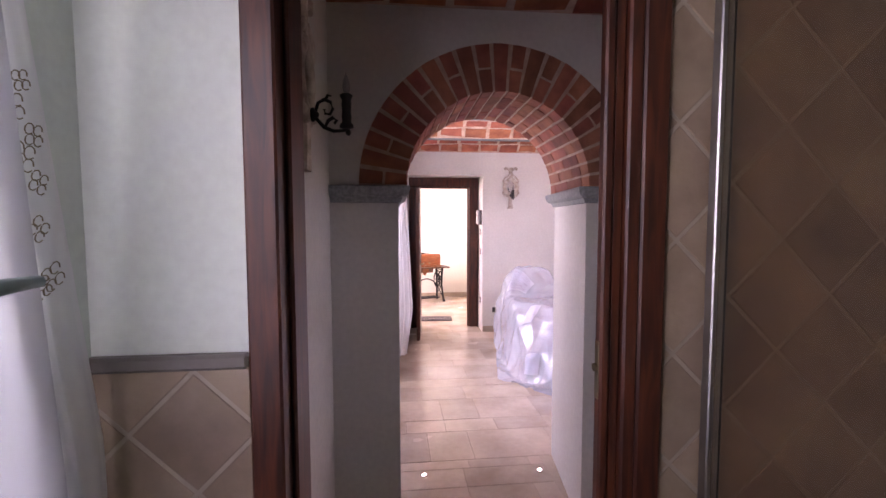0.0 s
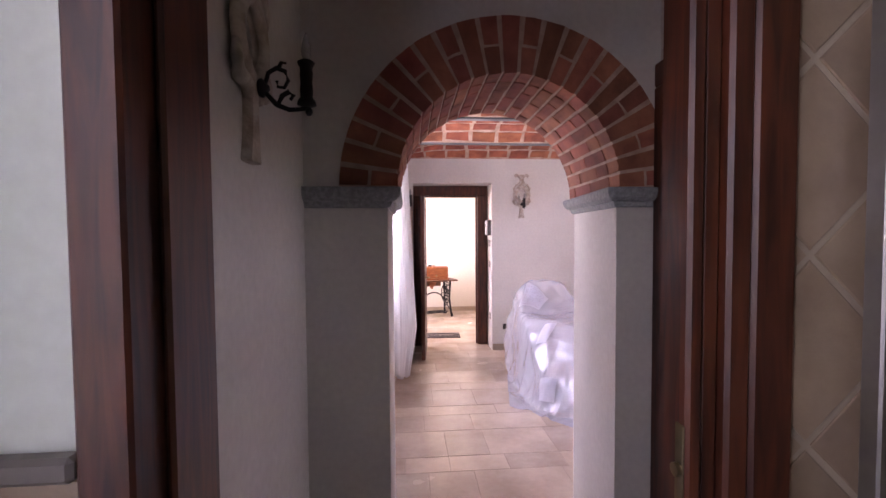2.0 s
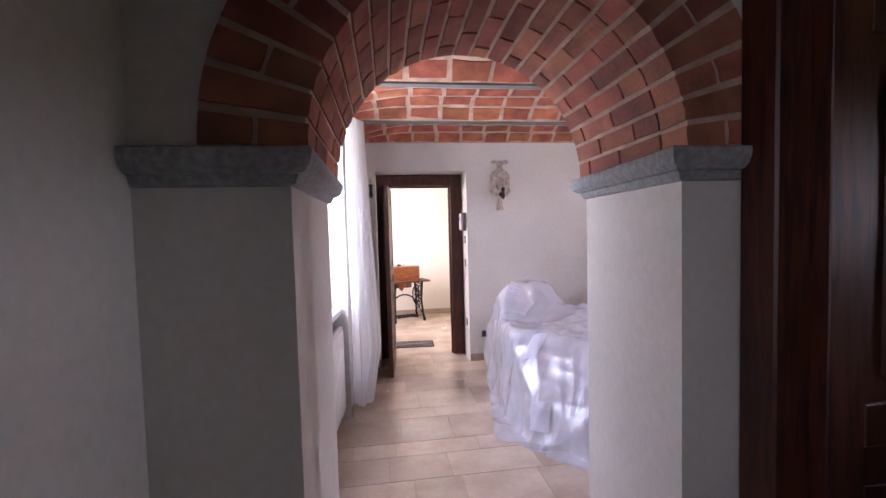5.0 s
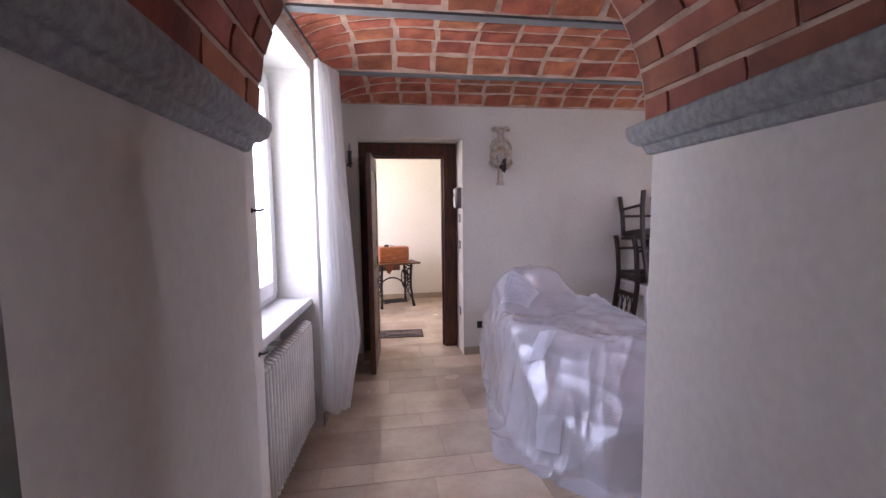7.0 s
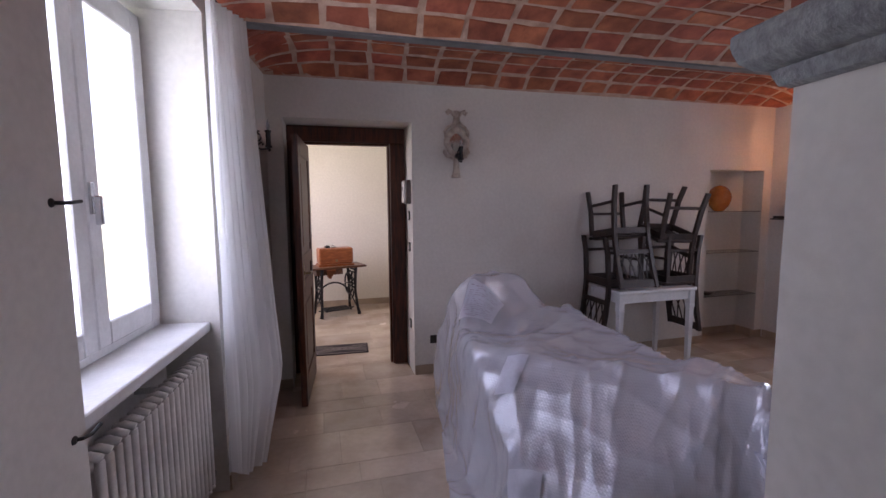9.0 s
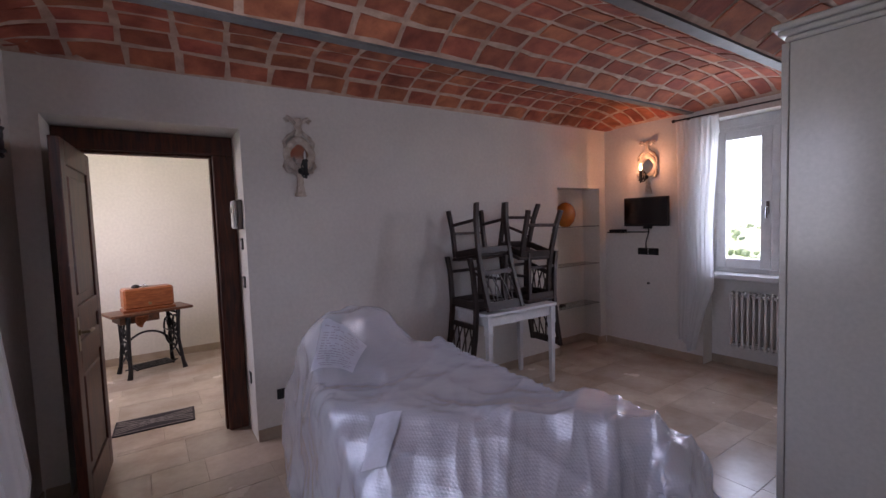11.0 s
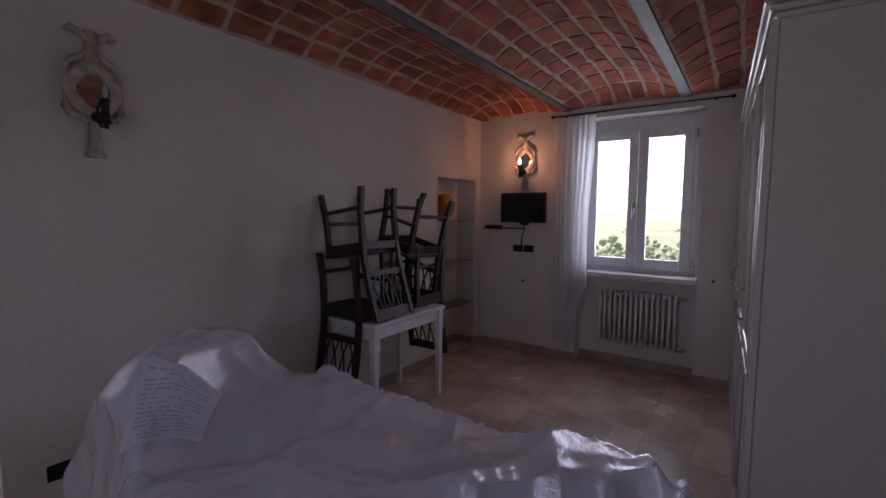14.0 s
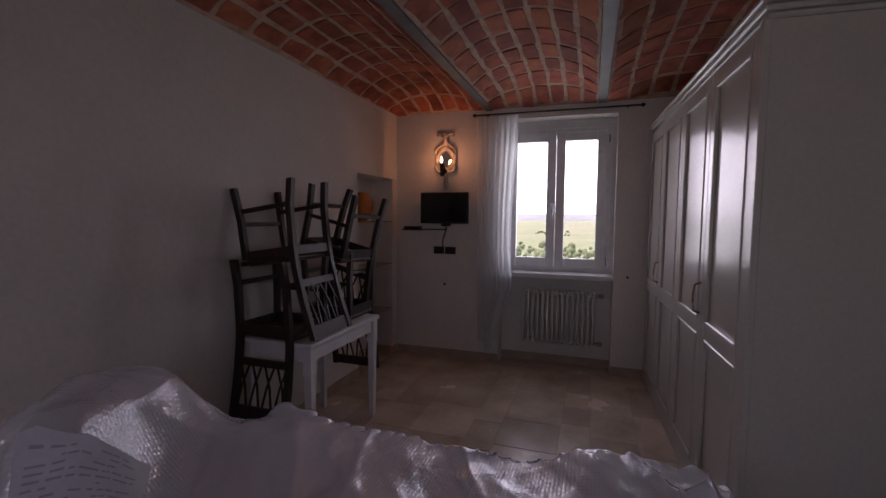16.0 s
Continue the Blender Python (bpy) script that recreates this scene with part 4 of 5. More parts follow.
# carved wall sconces
def sconce(m, lit, label):
    ob = thing("wall_sconce", m, label, "wall lamp", "carved wall sconces")
    ring = bmesh.new()
    prev = None
    n = 28
    for k in range(n):
        a = 2 * math.pi * k / n
        bulge = 1 + 0.05 * math.cos(4 * a)
        row = []
        for q in range(8):
            b = 2 * math.pi * q / 8
            rr = 0.088 * bulge + 0.026 * math.cos(b)
            row.append(ring.verts.new((rr * 1.0 * math.cos(a), -0.018 - 0.016 * math.sin(b), 1.18 * rr * math.sin(a))))
        if prev:
            for q in range(8):
                ring.faces.new((prev[q], prev[(q + 1) % 8], row[(q + 1) % 8], row[q]))
        else:
            first = row
        prev = row
    for q in range(8):
        ring.faces.new((prev[q], prev[(q + 1) % 8], first[(q + 1) % 8], first[q]))
    part("frame_ring", ring, DISTRESSED, ob, "", True)
    mir = bmesh.new()
    lathe(mir, [(0.078, 0), (0.078, 0.004)], Matrix.Diagonal((1, 1, 1.15, 1)) @ pose(0, -0.008, 0, 90), 28)
    part("mirror", mir, MIRROR, ob, "small oval mirror")
    crown = bmesh.new()
    box(crown, -0.028, 0.028, -0.026, 0, 0.125, 0.27, bevel=0.008)
    for s in (-1, 1):
        tube(crown, [(s * 0.02, -0.015, 0.225), (s * 0.05, -0.018, 0.255), (s * 0.075, -0.018, 0.268), (s * 0.088, -0.02, 0.252), (s * 0.078, -0.02, 0.236), (s * 0.064, -0.02, 0.243)], 0.017, 8, 0.8, (0.9, 1.1, 1, 0.9, 0.8, 0.6))
        tube(crown, [(s * 0.10, -0.016, 0.04), (s * 0.105, -0.02, 0.09), (s * 0.075, -0.02, 0.13), (s * 0.04, -0.02, 0.15), (s * 0.02, -0.02, 0.18)], 0.016, 8, 0.8, (0.6, 1, 1.1, 1, 0.6))
        tube(crown, [(s * 0.098, -0.016, -0.04), (s * 0.108, -0.02, -0.085), (s * 0.085, -0.02, -0.12), (s * 0.045, -0.02, -0.125), (s * 0.03, -0.02, -0.15)], 0.019, 8, 0.8, (0.6, 1, 1.2, 1, 0.7))
    part("crown", crown, DISTRESSED, ob, "", True)
    tail = bmesh.new()
    rows = []
    for z, h in ((-0.115, 0.03), (-0.16, 0.024), (-0.22, 0.026), (-0.27, 0.036), (-0.30, 0.044), (-0.305, 0.034)):
        rows.append([tail.verts.new((x, y, z)) for x, y in ((-h, 0), (-h * 0.8, -0.024), (0, -0.032), (h * 0.8, -0.024), (h, 0))])
    for a, b in zip(rows, rows[1:]):
        for k in range(4):
            tail.faces.new((a[k], a[k + 1], b[k + 1], b[k]))
    tail.faces.new(rows[0])
    tail.faces.new(rows[-1])
    part("tail", tail, DISTRESSED, ob)
    arm = bmesh.new()
    lathe(arm, [(0.022, 0), (0.024, 0.008), (0.012, 0.018), (0.006, 0.024)], pose(0, -0.034, -0.12, 90), 12)
    tube(arm, [(0, -0.045, -0.108), (0, -0.052, -0.135), (0, -0.075, -0.160), (0, -0.105, -0.172), (0, -0.135, -0.170), (0, -0.155, -0.165)], 0.006, 8, 1.0, (0.8, 1, 1.1, 1, 0.9, 0.9))
    tube(arm, [(0, -0.047, -0.112), (0, -0.056, -0.082), (0, -0.076, -0.070), (0, -0.097, -0.078), (0, -0.104, -0.100), (0, -0.094, -0.118), (0, -0.078, -0.116), (0, -0.076, -0.102)], 0.0052, 8, 1.0, (1, 1.1, 1.2, 1.1, 1, 0.9, 0.8, 0.9))
    tube(arm, [(0, -0.078, -0.160), (0, -0.088, -0.138), (0, -0.104, -0.128), (0, -0.116, -0.136), (0, -0.108, -0.148)], 0.0055, 8, 1.0, (0.8, 1.2, 1.3, 1.1, 0.8))
    tube(arm, [(0, -0.080, -0.072), (0, -0.088, -0.056), (0, -0.100, -0.058)], 0.005, 8, 1.0, (1.2, 1, 0.5))
    lathe(arm, [(0.004, -0.186), (0.009, -0.180), (0.009, -0.172), (0.005, -0.166)], pose(0, -0.153, 0), 10)
    part("arm", arm, IRON, ob, "black scrolled iron arm", True)
    cup = lathe(bmesh.new(), [(0.010, -0.165), (0.024, -0.160), (0.022, -0.150), (0.015, -0.142), (0.0165, -0.125), (0.0145, -0.105), (0.0165, -0.085), (0.015, -0.070), (0.020, -0.060), (0.022, -0.055), (0.014, -0.05)], pose(0, -0.148, 0), 12)
    part("candle_holder", cup, IRON, ob, "black candle-shaped holder", True)
    bulb = lathe(bmesh.new(), [(0.006, -0.0495), (0.011, -0.04), (0.013, -0.025), (0.010, -0.008), (0.004, 0.010), (0.001, 0.018)], pose(0, -0.148, 0), 12)
    part("bulb", bulb, BULB if lit else CLEARBULB, ob, "glowing candle bulb" if lit else "clear unlit candle bulb", True)
    return ob


sconce(pose(1.555, F, 2.06), False, "distressed white carved sconce with an oval mirror and iron arm")
sconce(pose(W, 5.475, 2.06, rz=-90), True, "lit carved sconce with a mirror above the television")
sconce(pose(-0.36, 1.395, 2.06, rz=90), False, "distressed white carved sconce with an unlit candle bulb")
sconce(SIDE @ pose(0, -2.95, 2.06, rz=90), False, "distressed white carved sconce beside the bright window")
sconce(SIDE @ pose(0, -0.66, 2.06, rz=90), False, "distressed white carved sconce half behind the curtain")


# curtains and rods
def curtain(name, length, z0, z1, folds, depth, pinch, mat, label, seed):
    """Hanging cloth along +x, gathered at the top; returns the thing."""
    ob = thing(name, Matrix(), label, "curtain")
    rng = random.Random(seed)
    ph = [rng.uniform(0, 6.28) for _ in range(4)]
    bm = bmesh.new()
    nu, nv = folds * 10, 36
    grid = []
    for j in range(nv + 1):
        v = j / nv
        z = z1 + (z0 - z1) * v
        wide = pinch(v)
        row = []
        for i in range(nu + 1):
            u = i / nu
            x = wide[0] + (wide[1] - wide[0]) * u
            amp = depth * (0.55 + 0.55 * v) * (1 + 0.35 * math.sin(u * 9 + ph[0]))
            y = amp * math.sin(2 * math.pi * folds * u + ph[1] + 0.8 * math.sin(3 * v + ph[2])) + 0.35 * amp * math.sin(2 * math.pi * folds * 2.3 * u + ph[3])
            zz = z + (0.03 * math.sin(u * 7 + ph[2]) + 0.05 * math.sin(u * 3 + ph[0])) * v ** 6
            row.append(bm.verts.new((x * length, y, zz)))
        grid.append(row)
    for a, b in zip(grid, grid[1:]):
        for i in range(nu):
            bm.faces.new((a[i], a[i + 1], b[i + 1], b[i]))
    part("cloth", bm, mat, ob, "", True)
    return ob


ca = curtain("curtain", 1.0, 0.10, 2.49, 7, 0.030, lambda v: (0.0, 0.30 + 0.24 * min(1, v / 0.8) ** 1.2 - 0.26 * max(0, (v - 0.82) / 0.18)), CURTAIN, "long white voile curtain gathered beside the window", 3)
ca.matrix_world = pose(-0.085, 4.60, 0, rz=66)
cb = curtain("curtain", 1.0, 0.16, 2.45, 7, 0.028, lambda v: (0.05 * v, 0.41 - 0.05 * math.sin(3.1 * v) ** 2 - 0.22 * max(0, (v - 0.72) / 0.28) ** 0.8), CURTAIN, "long white voile curtain tied back beside the window", 8)
cb.matrix_world = pose(W - 0.07, 5.14, 0, rz=-90)


def rod(m, length, label):
    ob = thing("curtain_rod", m, label, "curtain rod")
    part("pole", tube(bmesh.new(), [(0, 0, 0), (length / 2, 0, 0), (length, 0, 0)], 0.008), IRON, ob)
    for x in (0.0, length):
        part("finial", lathe(bmesh.new(), [(0.004, -0.02), (0.016, -0.01), (0.018, 0), (0.016, 0.01), (0.004, 0.02)], pose(x, 0, 0, ry=90), 10), IRON, ob)
    for x in (0.12, length - 0.12):
        part("bracket", boxes((x - 0.008, x + 0.008, 0.0, 0.069, -0.006, 0.006), bevel=0.002), IRON, ob)


rod(pose(W - 0.07, 5.16, 2.47, rz=-90), 1.52, "thin black iron curtain rod above the window")
rod(SIDE @ pose(0.07, -2.62, 2.505, rz=90), 1.75, "thin black iron curtain rod above the window")


# radiators
def radiator(m, count, pitch, z0, z1, reach, label):
    ob = thing("radiator", m, label, "radiator")
    for i in range(count):
        x = i * pitch
        bm = bmesh.new()
        for y in (0.012, 0.058):
            tube(bm, [(x, y, z0 + 0.02), (x, y, (z0 + z1) / 2), (x, y, z1 - 0.02)], 0.0145, 8)
        tube(bm, [(x, 0.005, z1 - 0.012), (x, 0.037, z1), (x, 0.07, z1 - 0.012)], 0.0135, 8)
        tube(bm, [(x, 0.005, z0 + 0.012), (x, 0.037, z0), (x, 0.07, z0 + 0.012)], 0.0135, 8)
        part("column", bm, RADIATOR, ob, "", True)
    L = (count - 1) * pitch
    for z in (z0 + 0.03, z1 - 0.03):
        part("header", tube(bmesh.new(), [(-0.02, 0.037, z), (L / 2, 0.037, z), (L + 0.02, 0.037, z)], 0.017, 10), RADIATOR, ob, "", True)
        vb = lathe(bmesh.new(), [(0.012, 0), (0.018, 0.012), (0.014, 0.02), (0.022, 0.028), (0.022, 0.06), (0.015, 0.066)], pose(L + 0.02, 0.037, z, ry=90), 12)
        part("valve", vb, CHROME, ob, "chrome radiator valve", True)
    for z in (z1 - 0.10, z0 + 0.10):
        for k in (0.2, 0.8):
            part("wall_bracket", boxes((L * k, L * k + 0.02, 0.075, reach, z, z + 0.03)), RADIATOR, ob)


radiator(pose(5.205, 4.66, 0, rz=-90), 15, 0.0475, 0.235, 0.76, 0.156, "white tubular column radiator under the window")
radiator(SIDE @ pose(-0.02, -2.33, 0, rz=90), 19, 0.048, 0.12, 0.80, 0.249, "white tubular column radiator under the window sill")
# niche shelves and what stands on them
for z in (0.50, 0.977, 1.42):
    sh = thing("glass_shelf", pose(4.705, 6.15, z), "thin greenish glass shelf fitted in the wall niche", "shelf", "glass niche shelves")
    part("pane", boxes((-0.3625, 0.3625, -0.115, 0.115, -0.004, 0.004), bevel=0.001), SHELFGLASS, sh)
    for x in (-0.355, 0.355):
        part("support", boxes((x - 0.008, x + 0.008, -0.05, -0.03, -0.014, -0.0045)), CHROME, sh)
egg = thing("amber_vase", pose(4.585, 6.13, 1.4245), "glossy amber ceramic egg standing on a glass shelf", "vase")
prof = [(0.035, 0.0), (0.05, 0.006), (0.09, 0.05), (0.112, 0.11), (0.117, 0.15), (0.11, 0.19), (0.088, 0.235), (0.055, 0.265), (0.014, 0.28)]
part("body", lathe(bmesh.new(), prof, Matrix(), 24), AMBER, egg, "", True)
bowl = thing("small_dish", pose(4.47, 6.12, 0.5045), "small dark dish lying on the lowest glass shelf", "dish")
part("bowl", lathe(bmesh.new(), [(0.02, 0), (0.05, 0.012), (0.06, 0.03), (0.055, 0.03), (0.018, 0.008)], Matrix(), 16), CHAIRWOOD, bowl, "", True)
nl = thing("niche_spotlight", pose(4.45, 6.12, 1.86), "tiny recessed spotlight in the niche top", "spotlight")
part("rim", lathe(bmesh.new(), [(0.014, -0.004), (0.018, -0.003), (0.018, -0.0005)], Matrix(), 14), CHROME, nl)

# television, its shelf, cables and sockets
tv = thing("television", pose(W, 5.47, 1.565), "small flat black television fixed to the wall, switched off", "television")
part("case", boxes((-0.085, -0.045, -0.255, 0.255, -0.158, 0.158), bevel=0.006), BLACKPLASTIC, tv)
part("screen", boxes((-0.088, -0.0855, -0.24, 0.24, -0.135, 0.145)), SCREEN, tv, "dark glossy screen")
part("wall_mount", boxes((-0.0445, -0.001, -0.06, 0.06, -0.08, 0.08), bevel=0.003), BLACKPLASTIC, tv)
part("stand_stub", boxes((-0.075, -0.055, -0.07, 0.03, -0.185, -0.1585), bevel=0.003), BLACKPLASTIC, tv)
ws = thing("media_shelf", pose(W, 5.72, 1.345), "small dark wall bracket shelf under the television", "shelf")
part("board", boxes((-0.12, -0.001, -0.02, 0.20, -0.012, 0.0), bevel=0.002), BLACKPLASTIC, ws)
part("arm", boxes((-0.05, -0.03, -0.26, -0.021, -0.008, 0.004), bevel=0.002), BLACKPLASTIC, ws)
dec = thing("set_top_box", pose(W - 0.06, 5.82, 1.3455), "flat black set-top box on the wall shelf", "box")
part("case", boxes((-0.045, 0.045, -0.09, 0.085, 0, 0.028), bevel=0.004), BLACKPLASTIC, dec)
cb1 = thing("television_cable", pose(W, 5.49, 1.35), "black cable hanging from the television to the socket", "cable")
part("cord", tube(bmesh.new(), [(-0.03, -0.02, 0.055), (-0.025, -0.03, 0.0), (-0.02, -0.01, -0.06), (-0.02, 0.01, -0.12), (-0.015, 0.01, -0.19)], 0.006), BLACKPLASTIC, cb1, "", True)


def outlet(m, w, h, holes, label, mat=BLACKPLASTIC):
    ob = thing("wall_socket", m, label, "socket")
    part("plate", boxes((-w / 2, w / 2, -0.011, -0.0005, -h / 2, h / 2), bevel=0.003), mat, ob)
    k = len(holes)
    for x in holes:
        part("module", boxes((x - 0.019, x + 0.019, -0.0145, -0.0115, -h / 2 + 0.016, h / 2 - 0.016), bevel=0.002), GREYPLASTIC if mat is PALEPLASTIC else mat, ob)


outlet(pose(W, 5.545, 1.126, rz=-90), 0.115, 0.075, (-0.026, 0.026), "black double wall socket below the television")
outlet(pose(W, 5.42, 1.126, rz=-90), 0.115, 0.075, (-0.026, 0.026), "black double wall socket below the television")
outlet(pose(1.365, F, 0.315), 0.125, 0.075, (-0.03, 0.03), "black wall socket above the baseboard")
for z in (1.424, 1.146, 0.44):
    sw = thing("light_switch", pose(1.16, 6.17, z, rz=-90), "dark push switch on the white door reveal", "switch", "switches on the door reveal")
    part("plate", boxes((-0.032, 0.032, -0.010, -0.0005, -0.042, 0.042), bevel=0.004), BLACKPLASTIC, sw)
    part("button", boxes((-0.014, 0.014, -0.0135, -0.0105, -0.026, 0.026), bevel=0.002), PALEPLASTIC, sw)
ic = thing("intercom", pose(1.16, 6.16, 1.635, rz=-90), "grey wall intercom box with a pale handset front", "intercom")
part("back_box", boxes((-0.06, 0.06, -0.035, -0.0005, -0.105, 0.105), bevel=0.004), GREYPLASTIC, ic)
part("front", boxes((-0.055, 0.055, -0.062, -0.0355, -0.10, 0.10), bevel=0.010), PALEPLASTIC, ic, "pale plastic front")
part("buttons", lathe(bmesh.new(), [(0.018, 0), (0.018, 0.006), (0.012, 0.008)], pose(0, -0.0625, 0.03, 90), 12), GREYPLASTIC, ic)
for y, z in ((5.475, 0.774), (3.71, 0.935)):
    kb = thing("wall_hook", pose(W, y, z, rz=-90), "small dark round hook fixed in the wall", "hook")
    part("knob", lathe(bmesh.new(), [(0.010, 0), (0.006, 0.012), (0.011, 0.018), (0.012, 0.026), (0.006, 0.032)], pose(0, 0, 0, 90), 10), IRON, kb)
for z in (0.985, 1.60):
    hk = thing("shutter_hook", SIDE @ pose(-0.003, -2.45, z - 0.06), "small black iron hook at the window recess", "hook")
    part("shank", tube(bmesh.new(), [(-0.0, -0.03, 0), (0.02, -0.022, 0), (0.028, 0.0, 0.0), (0.024, 0.05, 0.004)], 0.005), IRON, hk)
    part("rose", lathe(bmesh.new(), [(0.013, 0), (0.011, 0.006), (0.005, 0.010)], pose(0, -0.03, 0, ry=90), 10), IRON, hk)

# floor lights under the arch
for x, y in ((0.109, 2.546), (0.845, 2.523)):
    fl = thing("floor_light", pose(x, y, 0), "tiny lit spotlight set flush in the floor", "spotlight", "floor lights under the arch")
    part("rim", lathe(bmesh.new(), [(0.020, 0.0), (0.020, 0.003), (0.014, 0.004)], Matrix(), 14), CHROME, fl)
    part("lens", lathe(bmesh.new(), [(0.012, 0.0042), (0.010, 0.006)], Matrix(), 14), FLOORLED, fl, "glowing white lens")

# ---- back room ----
sew = thing("sewing_table", pose(0.56, 8.49, 0, rz=16), "antique treadle sewing table with black cast iron legs", "sewing table")
part("tabletop", boxes((-0.385, 0.385, -0.19, 0.21, 0.665, 0.693), bevel=0.006), TOPWOOD, sew)
part("drawer", boxes((-0.30, 0.06, -0.14, 0.16, 0.585, 0.6645), bevel=0.004), TOPWOOD, sew)
for s in (-1, 1):
    x = s * 0.235
    legs = bmesh.new()
    for y in (-0.17, 0.17):
        tube(legs, [(x * 1.12, y * 1.10, 0.012), (x * 1.06, y * 1.0, 0.10), (x, y * 0.72, 0.33), (x, y * 0.85, 0.52), (x, y * 1.0, 0.6645)], 0.019, 8, 1.0, (1.4, 1, 1, 1, 1.2))
    tube(legs, [(x, -0.125, 0.33), (x, -0.05, 0.38), (x, 0.05, 0.38), (x, 0.125, 0.33)], 0.011)
    tube(legs, [(x, -0.16, 0.63), (x, 0.16, 0.63)], 0.012)
    for c, r in (((-0.06, 0.54), 0.055), ((0.065, 0.54), 0.055), ((-0.055, 0.45), 0.035), ((0.06, 0.45), 0.035), ((0.0, 0.28), 0.05)):
        tube(legs, arc(c, r, 0, 330, 12, "yz", x), 0.011, 6)
    tube(legs, [(x, -0.14, 0.14), (x, 0.0, 0.22), (x, 0.14, 0.14)], 0.009)
    part("side_frame", legs, IRON, sew, "ornate scrolled cast iron side", True)
wh = bmesh.new()
tube(wh, arc((0.02, 0.42), 0.15, 0, 354, 26, "yz", 0.19), 0.011, 6)
for k in range(6):
    a = k * math.pi / 3
    tube(wh, [(0.19, 0.02, 0.42), (0.19, 0.02 + 0.15 * math.cos(a), 0.42 + 0.15 * math.sin(a))], 0.006, 6)
part("drive_wheel", wh, IRON, sew, "black iron drive wheel", True)
br = tube(bmesh.new(), arc((0.0, 0.20), 0.235, 8, 172, 14, "xz", 0.10), 0.012)
part("brace", br, IRON, sew, "curved iron cross brace", True)
tr = boxes(*[(-0.17, 0.17, -0.11 + k * 0.05, -0.085 + k * 0.05, 0.075, 0.09) for k in range(5)], (-0.18, -0.165, -0.12, 0.125, 0.07, 0.0895), (0.165, 0.18, -0.12, 0.125, 0.07, 0.0895), bevel=0.002)
box(tr, -0.25, 0.25, 0.0, 0.012, 0.068, 0.08)
part("treadle", tr, IRON, sew, "iron treadle grating")
sc = thing("sewing_machine_case", pose(0.565, 8.50, 0.6935, rz=10), "orange-brown wooden sewing machine cover with rounded edges", "case")
part("cover", boxes((-0.235, 0.225, -0.11, 0.12, 0.028, 0.245), bevel=0.018), CASEWOOD, sc)
part("base", boxes((-0.245, 0.235, -0.12, 0.13, 0, 0.0275), bevel=0.004), CASEWOOD, sc)
part("lock", boxes((-0.02, 0.01, -0.114, -0.1105, 0.06, 0.09), bevel=0.001), BRASS, sc)
cl = thing("folded_spectacles", pose(0.46, 8.46, 0.939), "small dark and silver odds and ends on the case", "clutter")
part("lump", lathe(bmesh.new(), [(0.035, 0), (0.04, 0.012), (0.03, 0.03), (0.012, 0.036)], Matrix(), 12), BLACKPLASTIC, cl, "", True)
part("wire", tube(bmesh.new(), [(0.03, 0, 0.01), (0.08, 0.02, 0.03), (0.11, -0.02, 0.012), (0.05, -0.05, 0.008)], 0.008), CHROME, cl, "", True)
clo = thing("hanging_cloth", pose(0.50, 8.26, 0.60, rz=16), "small orange-brown cloth hanging below the table top", "cloth")
bm = bmesh.new()
g = [[bm.verts.new((-0.06 + 0.12 * i / 6, 0.008 * math.sin(i * 1.9) * (1 + j * 0.3), 0.063 - 0.12 * j / 5 * (0.6 + 0.4 * math.sin(i * 0.7)))) for i in range(7)] for j in range(6)]
for a, b in zip(g, g[1:]):
    for i in range(6):
        bm.faces.new((a[i], a[i + 1], b[i + 1], b[i]))
bmesh.ops.solidify(bm, geom=bm.faces[:], thickness=0.004)
part("fold", bm, CASEWOOD, clo, "", True)

rug = thing("doormat", pose(0.555, 6.925, 0.0, rz=-3), "small dark woven doormat with pale crossed bands", "doormat")
part("mat", boxes((-0.275, 0.275, -0.155, 0.155, 0.0, 0.010), bevel=0.004), RUG_DARK, rug)
for k, (a, b) in enumerate((((-0.26, -0.12), (0.26, 0.12)), ((-0.26, 0.12), (0.26, -0.12)))):
    st = bmesh.new()
    z = 0.0125 + 0.0015 * k
    for o in (-0.035, 0.0, 0.035):
        v = [st.verts.new((p[0], p[1] * 0.6 + o + d, z)) for p, d in ((a, -0.008), (b, -0.008), (b, 0.008), (a, 0.008))]
        st.faces.new(v)
    part("band", st, RUG_LIGHT, rug, "pale woven crossing bands")
part("border", boxes((-0.262, 0.262, -0.147, -0.133, 0.0105, 0.0125), (-0.262, 0.262, 0.133, 0.147, 0.0105, 0.0125)), RUG_LIGHT, rug)

